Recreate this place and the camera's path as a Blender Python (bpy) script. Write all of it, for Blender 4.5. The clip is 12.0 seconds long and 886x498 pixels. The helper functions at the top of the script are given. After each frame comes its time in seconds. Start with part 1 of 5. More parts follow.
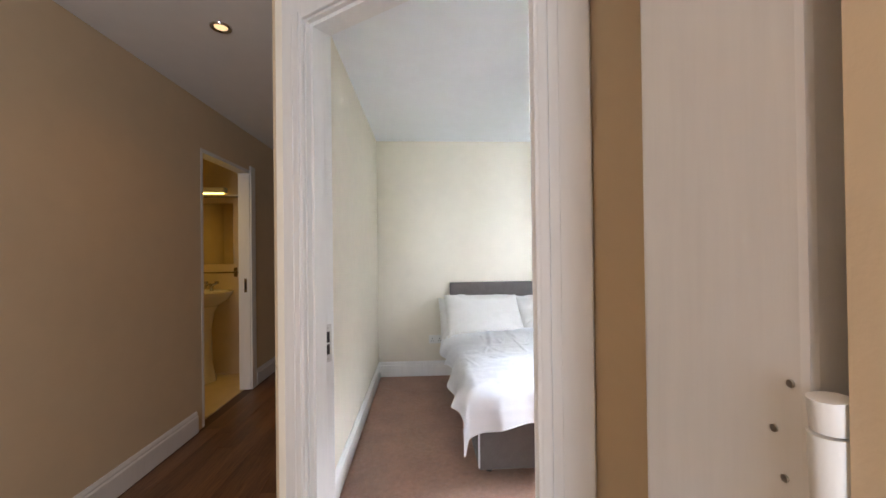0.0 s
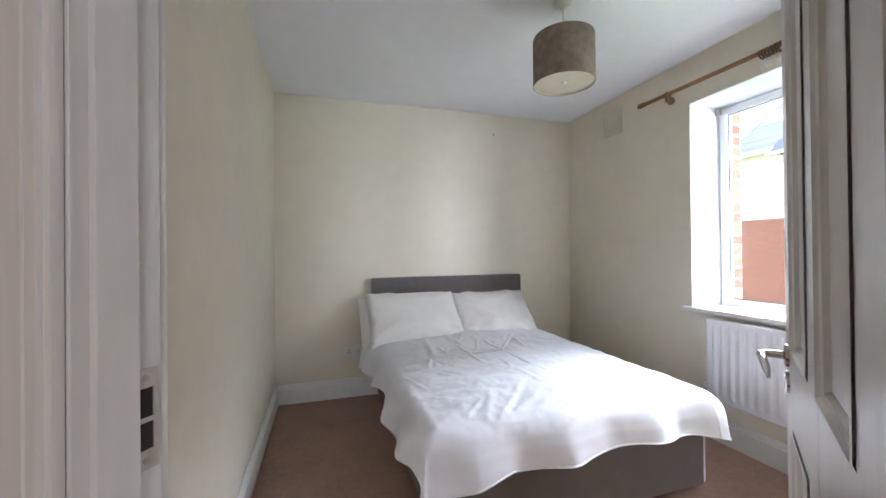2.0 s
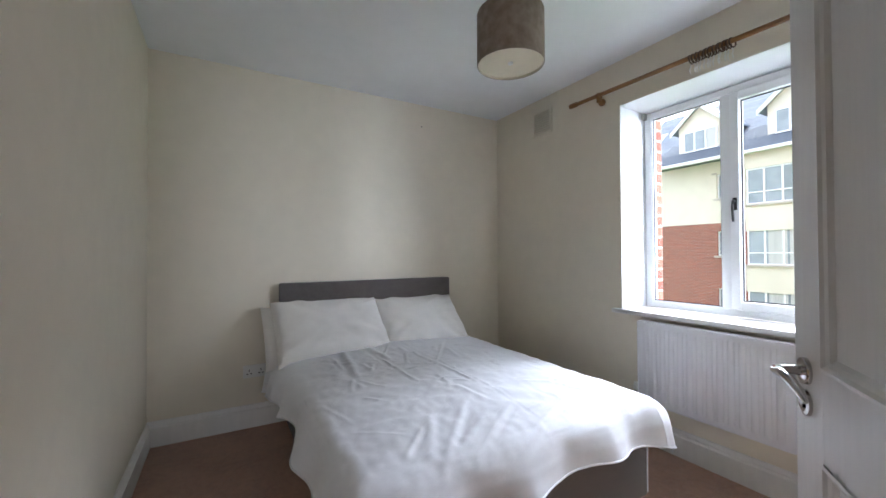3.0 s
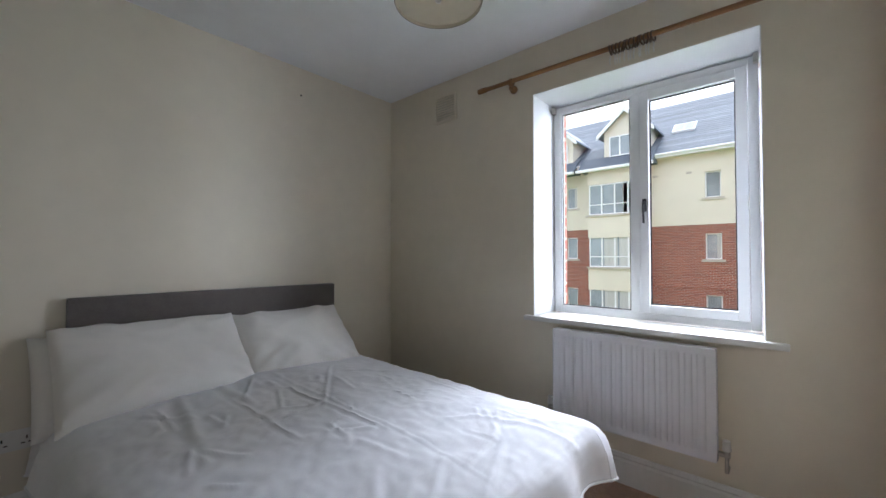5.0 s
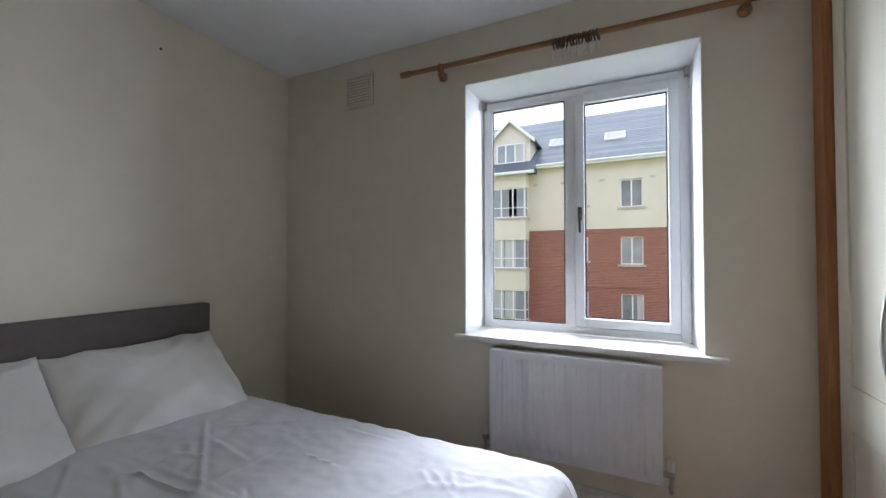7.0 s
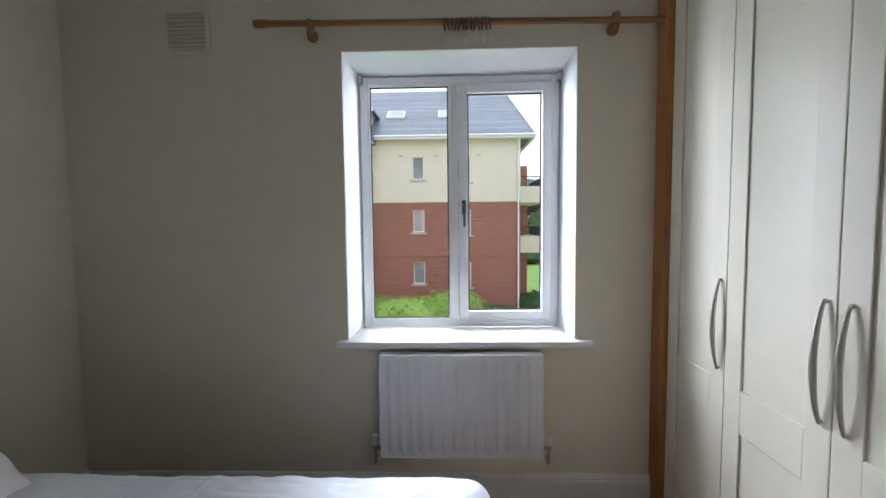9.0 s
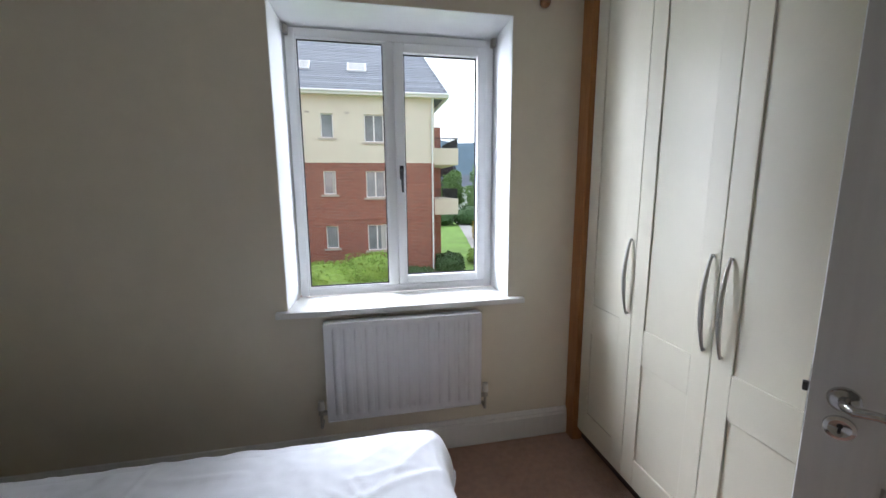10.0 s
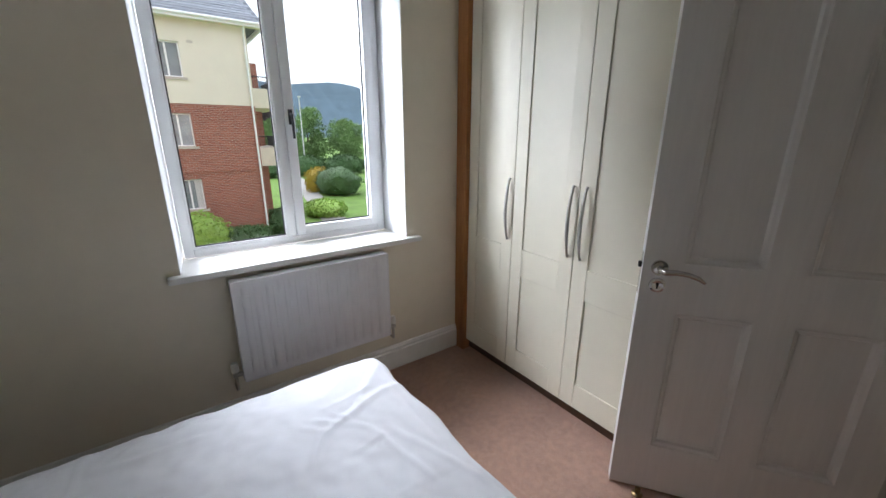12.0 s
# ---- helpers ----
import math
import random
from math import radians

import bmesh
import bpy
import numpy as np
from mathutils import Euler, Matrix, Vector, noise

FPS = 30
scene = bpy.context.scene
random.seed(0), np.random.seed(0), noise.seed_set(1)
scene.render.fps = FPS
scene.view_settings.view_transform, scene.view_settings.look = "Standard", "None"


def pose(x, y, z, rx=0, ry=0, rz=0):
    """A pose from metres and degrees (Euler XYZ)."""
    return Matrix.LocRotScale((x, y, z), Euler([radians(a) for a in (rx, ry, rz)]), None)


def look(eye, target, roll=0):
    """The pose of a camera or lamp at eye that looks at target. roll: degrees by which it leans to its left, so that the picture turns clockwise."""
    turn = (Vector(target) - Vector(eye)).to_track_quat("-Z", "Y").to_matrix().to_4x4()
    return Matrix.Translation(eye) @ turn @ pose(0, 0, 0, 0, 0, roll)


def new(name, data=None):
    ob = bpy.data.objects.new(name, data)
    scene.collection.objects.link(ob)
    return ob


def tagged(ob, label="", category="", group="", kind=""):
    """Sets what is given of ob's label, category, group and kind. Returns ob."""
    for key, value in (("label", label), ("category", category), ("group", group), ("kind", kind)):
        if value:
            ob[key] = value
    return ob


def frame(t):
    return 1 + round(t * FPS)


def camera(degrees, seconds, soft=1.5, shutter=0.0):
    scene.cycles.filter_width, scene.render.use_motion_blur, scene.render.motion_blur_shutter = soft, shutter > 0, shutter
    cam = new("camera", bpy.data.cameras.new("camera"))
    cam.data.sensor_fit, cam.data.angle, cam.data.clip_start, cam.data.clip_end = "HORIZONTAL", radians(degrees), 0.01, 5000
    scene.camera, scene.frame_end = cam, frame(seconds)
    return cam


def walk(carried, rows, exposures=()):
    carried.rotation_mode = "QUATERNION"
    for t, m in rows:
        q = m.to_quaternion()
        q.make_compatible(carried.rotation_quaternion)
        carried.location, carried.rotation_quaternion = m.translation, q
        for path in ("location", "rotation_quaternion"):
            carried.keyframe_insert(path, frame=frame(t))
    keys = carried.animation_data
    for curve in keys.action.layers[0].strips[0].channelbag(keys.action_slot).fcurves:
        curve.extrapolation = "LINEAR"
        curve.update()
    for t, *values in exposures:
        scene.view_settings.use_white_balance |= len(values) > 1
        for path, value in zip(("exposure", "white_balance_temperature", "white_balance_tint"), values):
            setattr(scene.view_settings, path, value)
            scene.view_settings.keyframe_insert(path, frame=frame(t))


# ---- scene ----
cam = camera(97.9, 12.0)
PATH = [
    (0, (0.027, 0.288, 1.281), (0.127, 2.285, 1.296), -0.7),
    (0.5, (-0.025, 0.524, 1.252), (0.072, 2.521, 1.264), -0.6),
    (1, (-0.078, 0.687, 1.232), (0.101, 2.679, 1.244), -0.6),
    (1.5, (-0.096, 0.871, 1.198), (0.284, 2.834, 1.205), -0.6),
    (2, (-0.089, 1.054, 1.182), (0.505, 2.964, 1.193), -0.6),
    (2.5, (-0.06, 1.21, 1.174), (0.744, 3.041, 1.191), -0.4),
    (3, (-0.051, 1.372, 1.164), (0.941, 3.108, 1.19), -0.3),
    (3.5, (-0.032, 1.501, 1.165), (1.115, 3.139, 1.191), -0.2),
    (5.5, (0.184, 1.954, 1.153), (1.768, 3.175, 1.194), 0.0),
    (6, (0.237, 2.051, 1.167), (1.904, 3.155, 1.207), 0.0),
    (6.5, (0.27, 2.136, 1.183), (2.008, 3.125, 1.225), 0.0),
    (8.5, (0.418, 2.408, 1.316), (2.393, 2.718, 1.269), -0.5),
    (9, (0.426, 2.488, 1.339), (2.422, 2.539, 1.22), -0.6),
    (9.5, (0.424, 2.559, 1.36), (2.405, 2.366, 1.164), -0.5),
    (10, (0.406, 2.624, 1.361), (2.342, 2.233, 1.043), -0.4),
    (10.5, (0.388, 2.689, 1.364), (2.248, 2.104, 0.92), -0.3),
    (11, (0.381, 2.791, 1.36), (2.156, 2.02, 0.855), -0.0),
    (11.5, (0.386, 2.896, 1.348), (2.052, 1.929, 0.812), 0.3),
    (12, (0.392, 2.988, 1.355), (1.945, 1.864, 0.786), 0.1),
]
EXPOSURES = [(t, stops, kelvin, 13) for t, stops, kelvin in ((0, 2.45, 5850), (1.0, 2.25, 5850), (1.5, 2.05, 5850), (2.0, 1.75, 5800), (3.0, 1.25, 5750), (5.5, 0.63, 5850), (9.0, 0.47, 5850), (12.0, 0.5, 6050))]
walk(cam, [(t, look(eye, target, roll)) for t, eye, target, roll in PATH], EXPOSURES)

# ---------------------------------------------------------------- world and large lights
world = bpy.data.worlds.new("sky")
scene.world = world
world.use_nodes = True
wn, wl = world.node_tree.nodes, world.node_tree.links
sky = wn.new("ShaderNodeTexSky")
sky.sky_type, sky.sun_disc = "NISHITA", False
sky.sun_elevation, sky.sun_rotation = radians(48), radians(80)
sky.dust_density, sky.air_density = 6.0, 1.0
cloud = wn.new("ShaderNodeMix")
cloud.data_type = "RGBA"
cloud.inputs[0].default_value = 0.8
cloud.inputs[7].default_value = (13.0, 13.3, 14.0, 1)
wl.new(sky.outputs[0], cloud.inputs[6])
wl.new(cloud.outputs[2], wn["Background"].inputs[0])
wn["Background"].inputs[1].default_value = 0.105

sun = new("sun", bpy.data.lights.new("sun", "SUN"))
sun.data.energy, sun.data.angle, sun.data.color = 1.2, radians(50), (1.0, 0.97, 0.93)
sun.matrix_world = look((30, 6, 34), (0, 2.4, 0))


def area_lamp(name, eye, target, sx, sy, watts, colour):
    ob = new(name, bpy.data.lights.new(name, "AREA"))
    ob.data.shape, ob.data.size, ob.data.size_y = "RECTANGLE", sx, sy
    ob.data.energy, ob.data.color = watts, colour
    ob.matrix_world = look(eye, target)
    return ob


# lamps added out of view outside, boosting sky light through the bedroom window
area_lamp("window_sky_fill", (5.4, 3.7, 4.5), (1.4, 1.95, 0.9), 3.6, 2.0, 620, (0.92, 0.955, 1.0))
area_lamp("window_sky_fill", (4.3, 5.9, 1.75), (2.3, 2.42, 1.45), 2.2, 2.6, 400, (0.92, 0.955, 1.0))
area_lamp("window_sky_fill", (4.3, -0.6, 1.75), (2.3, 2.42, 1.45), 2.2, 2.6, 200, (0.92, 0.955, 1.0))
# lamp added behind the start, for daylight presumed from a room there
area_lamp("hall_back_fill", (-0.15, -2.06, 1.25), (-0.15, 0, 1.2), 0.95, 1.8, 9.5, (0.95, 0.97, 1.0))


def spot_lamp(name, x, y, z, watts, colour, size=0.05, angle=120):
    ob = new(name, bpy.data.lights.new(name, "SPOT"))
    ob.data.energy, ob.data.color, ob.data.shadow_soft_size = watts, colour, size
    ob.data.spot_size, ob.data.spot_blend = radians(angle), 0.8
    ob.matrix_world = look((x, y, z), (x, y + 0.001, 0))
    return ob


# ---------------------------------------------------------------- materials
def mat(name, colour, rough=0.6, metal=0.0, grain=0.0, scale=20.0, bump=0.0, bump_scale=120.0, second=None, stretch=(1, 1, 1), spread=0.0, coat=0.0, sheen=0.0):
    """A surface with two scales of noise in its colour and a fine relief."""
    m = bpy.data.materials.new(name)
    m.use_nodes = True
    n, l = m.node_tree.nodes, m.node_tree.links
    b = n["Principled BSDF"]
    b.inputs["Roughness"].default_value, b.inputs["Metallic"].default_value = rough, metal
    b.inputs["Coat Weight"].default_value = coat
    b.inputs["Sheen Weight"].default_value = sheen
    co, mp = n.new("ShaderNodeTexCoord"), n.new("ShaderNodeMapping")
    mp.inputs["Scale"].default_value = stretch
    l.new(co.outputs["Object"], mp.inputs["Vector"])
    dark = second or tuple(c * (1 - grain) for c in colour)
    big, fine = n.new("ShaderNodeTexNoise"), n.new("ShaderNodeTexNoise")
    big.inputs["Scale"].default_value, fine.inputs["Scale"].default_value = scale * 0.12, scale
    big.inputs["Detail"].default_value, fine.inputs["Detail"].default_value = 4, 6
    l.new(mp.outputs[0], big.inputs["Vector"]); l.new(mp.outputs[0], fine.inputs["Vector"])
    add = n.new("ShaderNodeMath"); add.operation = "ADD"
    l.new(big.outputs["Fac"], add.inputs[0]); l.new(fine.outputs["Fac"], add.inputs[1])
    rng = n.new("ShaderNodeMapRange")
    rng.inputs[1].default_value, rng.inputs[2].default_value = 0.75, 1.25
    l.new(add.outputs[0], rng.inputs[0])
    mix = n.new("ShaderNodeMix"); mix.data_type = "RGBA"
    mix.inputs[6].default_value, mix.inputs[7].default_value = (*colour, 1), (*dark, 1)
    l.new(rng.outputs[0], mix.inputs[0])
    out = mix.outputs[2]
    if spread:
        info, hsv = n.new("ShaderNodeObjectInfo"), n.new("ShaderNodeHueSaturation")
        r2 = n.new("ShaderNodeMapRange")
        r2.inputs[3].default_value, r2.inputs[4].default_value = 1 - spread, 1 + spread
        l.new(info.outputs["Random"], r2.inputs[0]); l.new(r2.outputs[0], hsv.inputs["Value"]); l.new(out, hsv.inputs["Color"])
        out = hsv.outputs[0]
    l.new(out, b.inputs["Base Color"])
    if bump:
        t, bp = n.new("ShaderNodeTexNoise"), n.new("ShaderNodeBump")
        t.inputs["Scale"].default_value, t.inputs["Detail"].default_value = bump_scale, 5
        bp.inputs["Strength"].default_value, bp.inputs["Distance"].default_value = bump, 0.01
        l.new(mp.outputs[0], t.inputs["Vector"]); l.new(t.outputs["Fac"], bp.inputs["Height"]); l.new(bp.outputs[0], b.inputs["Normal"])
    return m


def emitter(name, colour, strength):
    m = bpy.data.materials.new(name)
    m.use_nodes = True
    b = m.node_tree.nodes["Principled BSDF"]
    b.inputs["Base Color"].default_value = (*colour, 1)
    b.inputs["Emission Color"].default_value, b.inputs["Emission Strength"].default_value = (*colour, 1), strength
    return m


def glass(name, rough=0.0):
    m = bpy.data.materials.new(name)
    m.use_nodes = True
    n, l = m.node_tree.nodes, m.node_tree.links
    tr, gl, mx, fr = n.new("ShaderNodeBsdfTransparent"), n.new("ShaderNodeBsdfGlossy"), n.new("ShaderNodeMixShader"), n.new("ShaderNodeFresnel")
    tr.inputs[0].default_value = (0.96, 0.98, 0.97, 1)
    gl.inputs["Roughness"].default_value = rough
    fr.inputs[0].default_value = 1.2
    l.new(fr.outputs[0], mx.inputs[0]); l.new(tr.outputs[0], mx.inputs[1]); l.new(gl.outputs[0], mx.inputs[2])
    l.new(mx.outputs[0], n["Material Output"].inputs[0])
    return m


def wood_mat(name, light, dark, stretch=(1.5, 22, 22), rough=0.45, spread=0.12):
    return mat(name, light, rough, grain=0.4, scale=6, second=dark, stretch=stretch, bump=0.08, bump_scale=14, spread=spread)


M_WALL = mat("cream emulsion", (0.795, 0.735, 0.61), 0.75, grain=0.05, scale=9, bump=0.05, bump_scale=220)
M_CEIL = mat("white ceiling paint", (0.84, 0.86, 0.88), 0.85, grain=0.04, scale=7, bump=0.06, bump_scale=160)
M_HALL = mat("tan hall emulsion", (0.68, 0.545, 0.36), 0.7, grain=0.05, scale=9, bump=0.05, bump_scale=220)
M_GLOSS = mat("white satin paint", (0.82, 0.81, 0.78), 0.32, grain=0.06, scale=14, bump=0.05, bump_scale=70, stretch=(3, 3, 0.5))
M_DOOR = mat("white door paint", (0.76, 0.75, 0.73), 0.35, grain=0.06, scale=14, bump=0.03, bump_scale=40, stretch=(6, 6, 0.5))
M_UPVC = mat("white window plastic", (0.86, 0.87, 0.88), 0.28, grain=0.04, scale=10, bump=0.02)
M_SEAL = mat("black rubber seal", (0.03, 0.03, 0.035), 0.6, grain=0.2)
M_CARPET = mat("dusty pink carpet", (0.62, 0.365, 0.26), 0.95, grain=0.26, scale=34, bump=0.9, bump_scale=520, sheen=0.25)
M_FLOORWOOD = wood_mat("dark laminate floor", (0.24, 0.12, 0.055), (0.12, 0.055, 0.025), stretch=(22, 1.5, 22), rough=0.35, spread=0.18)
M_OAK = wood_mat("orange pine trim", (0.52, 0.24, 0.08), (0.36, 0.14, 0.045), stretch=(22, 22, 1.5))
M_ROD = wood_mat("varnished pine pole", (0.33, 0.17, 0.06), (0.20, 0.09, 0.03), stretch=(22, 1.5, 22), rough=0.3)
M_WARD = mat("ivory wardrobe foil", (0.83, 0.785, 0.645), 0.38, grain=0.04, scale=12, bump=0.03, bump_scale=90)
# wardrobe ivory darkened: shade of gaps put into the colour
M_IVORY_SHADE = mat("ivory with shade in its colour", (0.60, 0.57, 0.48), 0.5, grain=0.08)
M_PLINTH = mat("dark brown plinth", (0.10, 0.055, 0.03), 0.5, grain=0.3)
M_FABRIC = mat("grey woven upholstery", (0.155, 0.135, 0.125), 0.9, grain=0.2, scale=160, bump=0.5, bump_scale=700, sheen=0.3)
M_SHEET = mat("white cotton", (0.82, 0.83, 0.88), 0.8, grain=0.03, scale=30, bump=0.12, bump_scale=420, sheen=0.15)
M_PILLOW = mat("cream-white cotton", (0.82, 0.80, 0.77), 0.8, grain=0.03, scale=30, bump=0.12, bump_scale=420, sheen=0.15)
M_RAD = mat("white radiator enamel", (0.80, 0.80, 0.83), 0.3, grain=0.03, scale=20)
M_CHROME = mat("polished chrome", (0.62, 0.61, 0.60), 0.12, 1.0, grain=0.12, scale=30)
M_NICKEL = mat("brushed nickel", (0.55, 0.53, 0.49), 0.3, 1.0, grain=0.15, scale=90)
M_STEEL = mat("satin steel", (0.66, 0.64, 0.61), 0.38, 0.55, grain=0.15, scale=60)
M_RING = wood_mat("dark stained wood", (0.12, 0.06, 0.025), (0.06, 0.03, 0.012), rough=0.35)
M_BRASS = mat("dark brass", (0.24, 0.17, 0.08), 0.35, 1.0, grain=0.3, scale=60)
# for dark parts, and for shade drawn in holes and gaps
M_DARK = mat("near-black parts and recess shade", (0.03, 0.022, 0.018), 0.8, grain=0.3)
M_SHADE = mat("taupe drum fabric", (0.40, 0.34, 0.28), 0.9, grain=0.3, scale=26, second=(0.25, 0.20, 0.16), bump=0.3, bump_scale=300)
M_SHADEIN = mat("cream shade lining", (0.72, 0.66, 0.52), 0.8, grain=0.06)
M_PLASTIC = mat("white plastic", (0.78, 0.77, 0.73), 0.4, grain=0.04)
M_TILE = mat("cream bathroom tile", (0.72, 0.60, 0.40), 0.25, grain=0.08, scale=8, spread=0.03)
M_CERAMIC = mat("white ceramic", (0.80, 0.78, 0.72), 0.12, grain=0.03, coat=0.5)
M_MIRROR = mat("mirror silver", (0.85, 0.85, 0.85), 0.02, 1.0)
M_GLASS = glass("window glass")
M_RENDER = mat("cream render", (0.77, 0.715, 0.60), 0.85, grain=0.1, scale=2.5, bump=0.2, bump_scale=40)
M_STONE = mat("pale stone sill", (0.55, 0.50, 0.43), 0.8, grain=0.2, scale=12)
M_SLATE = mat("blue-grey roof slate", (0.25, 0.28, 0.335), 0.55, grain=0.22, scale=4, spread=0.22)
M_SLATEBED = mat("dark slate underlay", (0.14, 0.16, 0.195), 0.7, grain=0.3, scale=4)
M_FARGLASS = mat("far window glass", (0.34, 0.39, 0.42), 0.12, 0.0, grain=0.4, scale=2.0, coat=0.4)
M_CURTAIN = mat("pale curtain", (0.60, 0.60, 0.58), 0.9, grain=0.25, scale=3, stretch=(1, 14, 0.3))
M_IRON = mat("black ironwork", (0.03, 0.03, 0.032), 0.5, 0.4, grain=0.2)
M_GRASS = mat("mown lawn", (0.20, 0.35, 0.06), 0.9, grain=0.45, scale=6, bump=0.8, bump_scale=30)
M_PATH = mat("pale concrete path", (0.42, 0.40, 0.38), 0.9, grain=0.2, scale=3)
M_HEDGE = mat("dark hedge leaves", (0.08, 0.16, 0.05), 0.7, grain=0.5, scale=5)
M_LIME = mat("lime-green shrub leaves", (0.34, 0.52, 0.10), 0.7, grain=0.4, scale=5)
M_LEAF = mat("tree leaves", (0.23, 0.37, 0.12), 0.7, grain=0.5, scale=4)
M_PURPLE = mat("copper-purple leaves", (0.09, 0.06, 0.07), 0.7, grain=0.4, scale=4)
M_FLOWER = mat("orange-yellow flowers", (0.50, 0.36, 0.04), 0.7, grain=0.3)
M_BARK = mat("brown bark", (0.12, 0.09, 0.06), 0.9, grain=0.4, scale=12, bump=0.6, bump_scale=20)
# woodland turned blue so that the colour carries the haze
M_HILL = mat("wooded hillside with haze in its colour", (0.13, 0.19, 0.24), 1.0, grain=0.3, scale=0.06)
M_WHITEWALL = mat("white house wall", (0.75, 0.74, 0.72), 0.8, grain=0.1, scale=3)
# unlit bulb given a faint warm glow
M_BULB = emitter("downlight bulb, glow added", (1.0, 0.62, 0.28), 0.25)
M_TUBE = emitter("lit bathroom strip", (1.0, 0.66, 0.15), 1.0)


def brick_mat():
    m = bpy.data.materials.new("red facing brick")
    m.use_nodes = True
    n, l = m.node_tree.nodes, m.node_tree.links
    b = n["Principled BSDF"]
    b.inputs["Roughness"].default_value = 0.85
    co, mp, br = n.new("ShaderNodeTexCoord"), n.new("ShaderNodeMapping"), n.new("ShaderNodeTexBrick")
    mp.inputs["Rotation"].default_value = (radians(-90), 0, radians(-90))
    sep, com = n.new("ShaderNodeSeparateXYZ"), n.new("ShaderNodeCombineXYZ")
    su = n.new("ShaderNodeMath"); su.operation = "ADD"
    l.new(co.outputs["Object"], sep.inputs[0])
    l.new(sep.outputs[0], su.inputs[0]); l.new(sep.outputs[1], su.inputs[1])
    l.new(su.outputs[0], com.inputs[0]); l.new(sep.outputs[2], com.inputs[1])
    l.new(com.outputs[0], br.inputs["Vector"])
    br.inputs["Scale"].default_value = 1.0
    br.inputs["Brick Width"].default_value, br.inputs["Row Height"].default_value, br.inputs["Mortar Size"].default_value = 0.225, 0.075, 0.009
    br.inputs["Color1"].default_value, br.inputs["Color2"].default_value, br.inputs["Mortar"].default_value = (0.44, 0.135, 0.085, 1), (0.27, 0.07, 0.045, 1), (0.52, 0.40, 0.34, 1)
    no, mx = n.new("ShaderNodeTexNoise"), n.new("ShaderNodeMix")
    mx.data_type, mx.blend_type = "RGBA", "MULTIPLY"
    no.inputs["Scale"].default_value = 1.4
    mx.inputs[0].default_value = 0.35
    l.new(br.outputs[0], mx.inputs[6]); l.new(no.outputs["Fac"], mx.inputs[7]); l.new(mx.outputs[2], b.inputs["Base Color"])
    bp = n.new("ShaderNodeBump")
    bp.inputs["Strength"].default_value, bp.inputs["Distance"].default_value = 0.4, 0.01
    bp.invert = True
    l.new(br.outputs["Fac"], bp.inputs["Height"]); l.new(bp.outputs[0], b.inputs["Normal"])
    return m


M_BRICK = brick_mat()


# ---------------------------------------------------------------- mesh helpers
def box(bm, x0, x1, y0, y1, z0, z1, bevel=0.0):
    """A box between the given faces, its edges bevelled on request."""
    m = Matrix.LocRotScale(((x0 + x1) / 2, (y0 + y1) / 2, (z0 + z1) / 2), None, (abs(x1 - x0), abs(y1 - y0), abs(z1 - z0)))
    vs = bmesh.ops.create_cube(bm, size=1, matrix=m)["verts"]
    if bevel:
        bmesh.ops.bevel(bm, geom=list({e for v in vs for e in v.link_edges}), offset=bevel, segments=2, affect="EDGES", profile=0.7)
    return bm


def boxm(*a, bevel=0.0):
    return box(bmesh.new(), *a, bevel=bevel)


def tube(bm, a, b, r, r2=None, seg=16, caps=True):
    a, b = Vector(a), Vector(b)
    d = b - a
    m = Matrix.Translation((a + b) / 2) @ d.to_track_quat("Z", "Y").to_matrix().to_4x4()
    bmesh.ops.create_cone(bm, cap_ends=caps, segments=seg, radius1=r, radius2=r if r2 is None else r2, depth=d.length, matrix=m)
    return bm


def bar(bm, points, radii, seg=10):
    """A bent round bar through points, with a radius at each."""
    rings = []
    for i, p in enumerate(points):
        p = Vector(p)
        d = (Vector(points[min(i + 1, len(points) - 1)]) - Vector(points[max(i - 1, 0)])).normalized()
        s = d.cross(Vector((0.31, 0.2, 0.93))).normalized()
        q = d.cross(s)
        rings.append([bm.verts.new(p + (s * math.cos(k * math.tau / seg) + q * math.sin(k * math.tau / seg)) * radii[i]) for k in range(seg)])
    for r0, r1 in zip(rings, rings[1:]):
        for k in range(seg):
            bm.faces.new((r0[k], r0[(k + 1) % seg], r1[(k + 1) % seg], r1[k]))
    bm.faces.new(rings[0][::-1]); bm.faces.new(rings[-1])
    return bm


def lathe(bm, profile, seg=28, m=Matrix()):
    """Turns a profile of (radius, height) about z."""
    rings = [[bm.verts.new(m @ Vector((r * math.cos(k * math.tau / seg), r * math.sin(k * math.tau / seg), z))) for k in range(seg)] for r, z in profile]
    for a, b in zip(rings, rings[1:]):
        for k in range(seg):
            bm.faces.new((a[k], a[(k + 1) % seg], b[(k + 1) % seg], b[k]))
    return bm


def extrude_profile(bm, profile, a, b, out):
    """A moulding: profile of (out, up) swept level from a to b; out is the unit vector away from the wall."""
    a, b, out = Vector(a), Vector(b), Vector(out)
    ends = [[bm.verts.new(p + out * o + Vector((0, 0, z))) for o, z in profile] for p in (a, b)]
    k = len(profile)
    for i in range(k):
        bm.faces.new((ends[0][i], ends[0][(i + 1) % k], ends[1][(i + 1) % k], ends[1][i]))
    bm.faces.new(ends[0]); bm.faces.new(ends[1][::-1])
    return bm


def obj(name, bm, material, smooth=False, parent=None):
    bmesh.ops.recalc_face_normals(bm, faces=bm.faces)
    me = bpy.data.meshes.new(name)
    bm.to_mesh(me); bm.free()
    me.materials.append(material)
    if smooth:
        me.shade_smooth()
        me.set_sharp_from_angle(angle=radians(40))
    ob = new(name, me)
    ob.parent = parent
    return ob


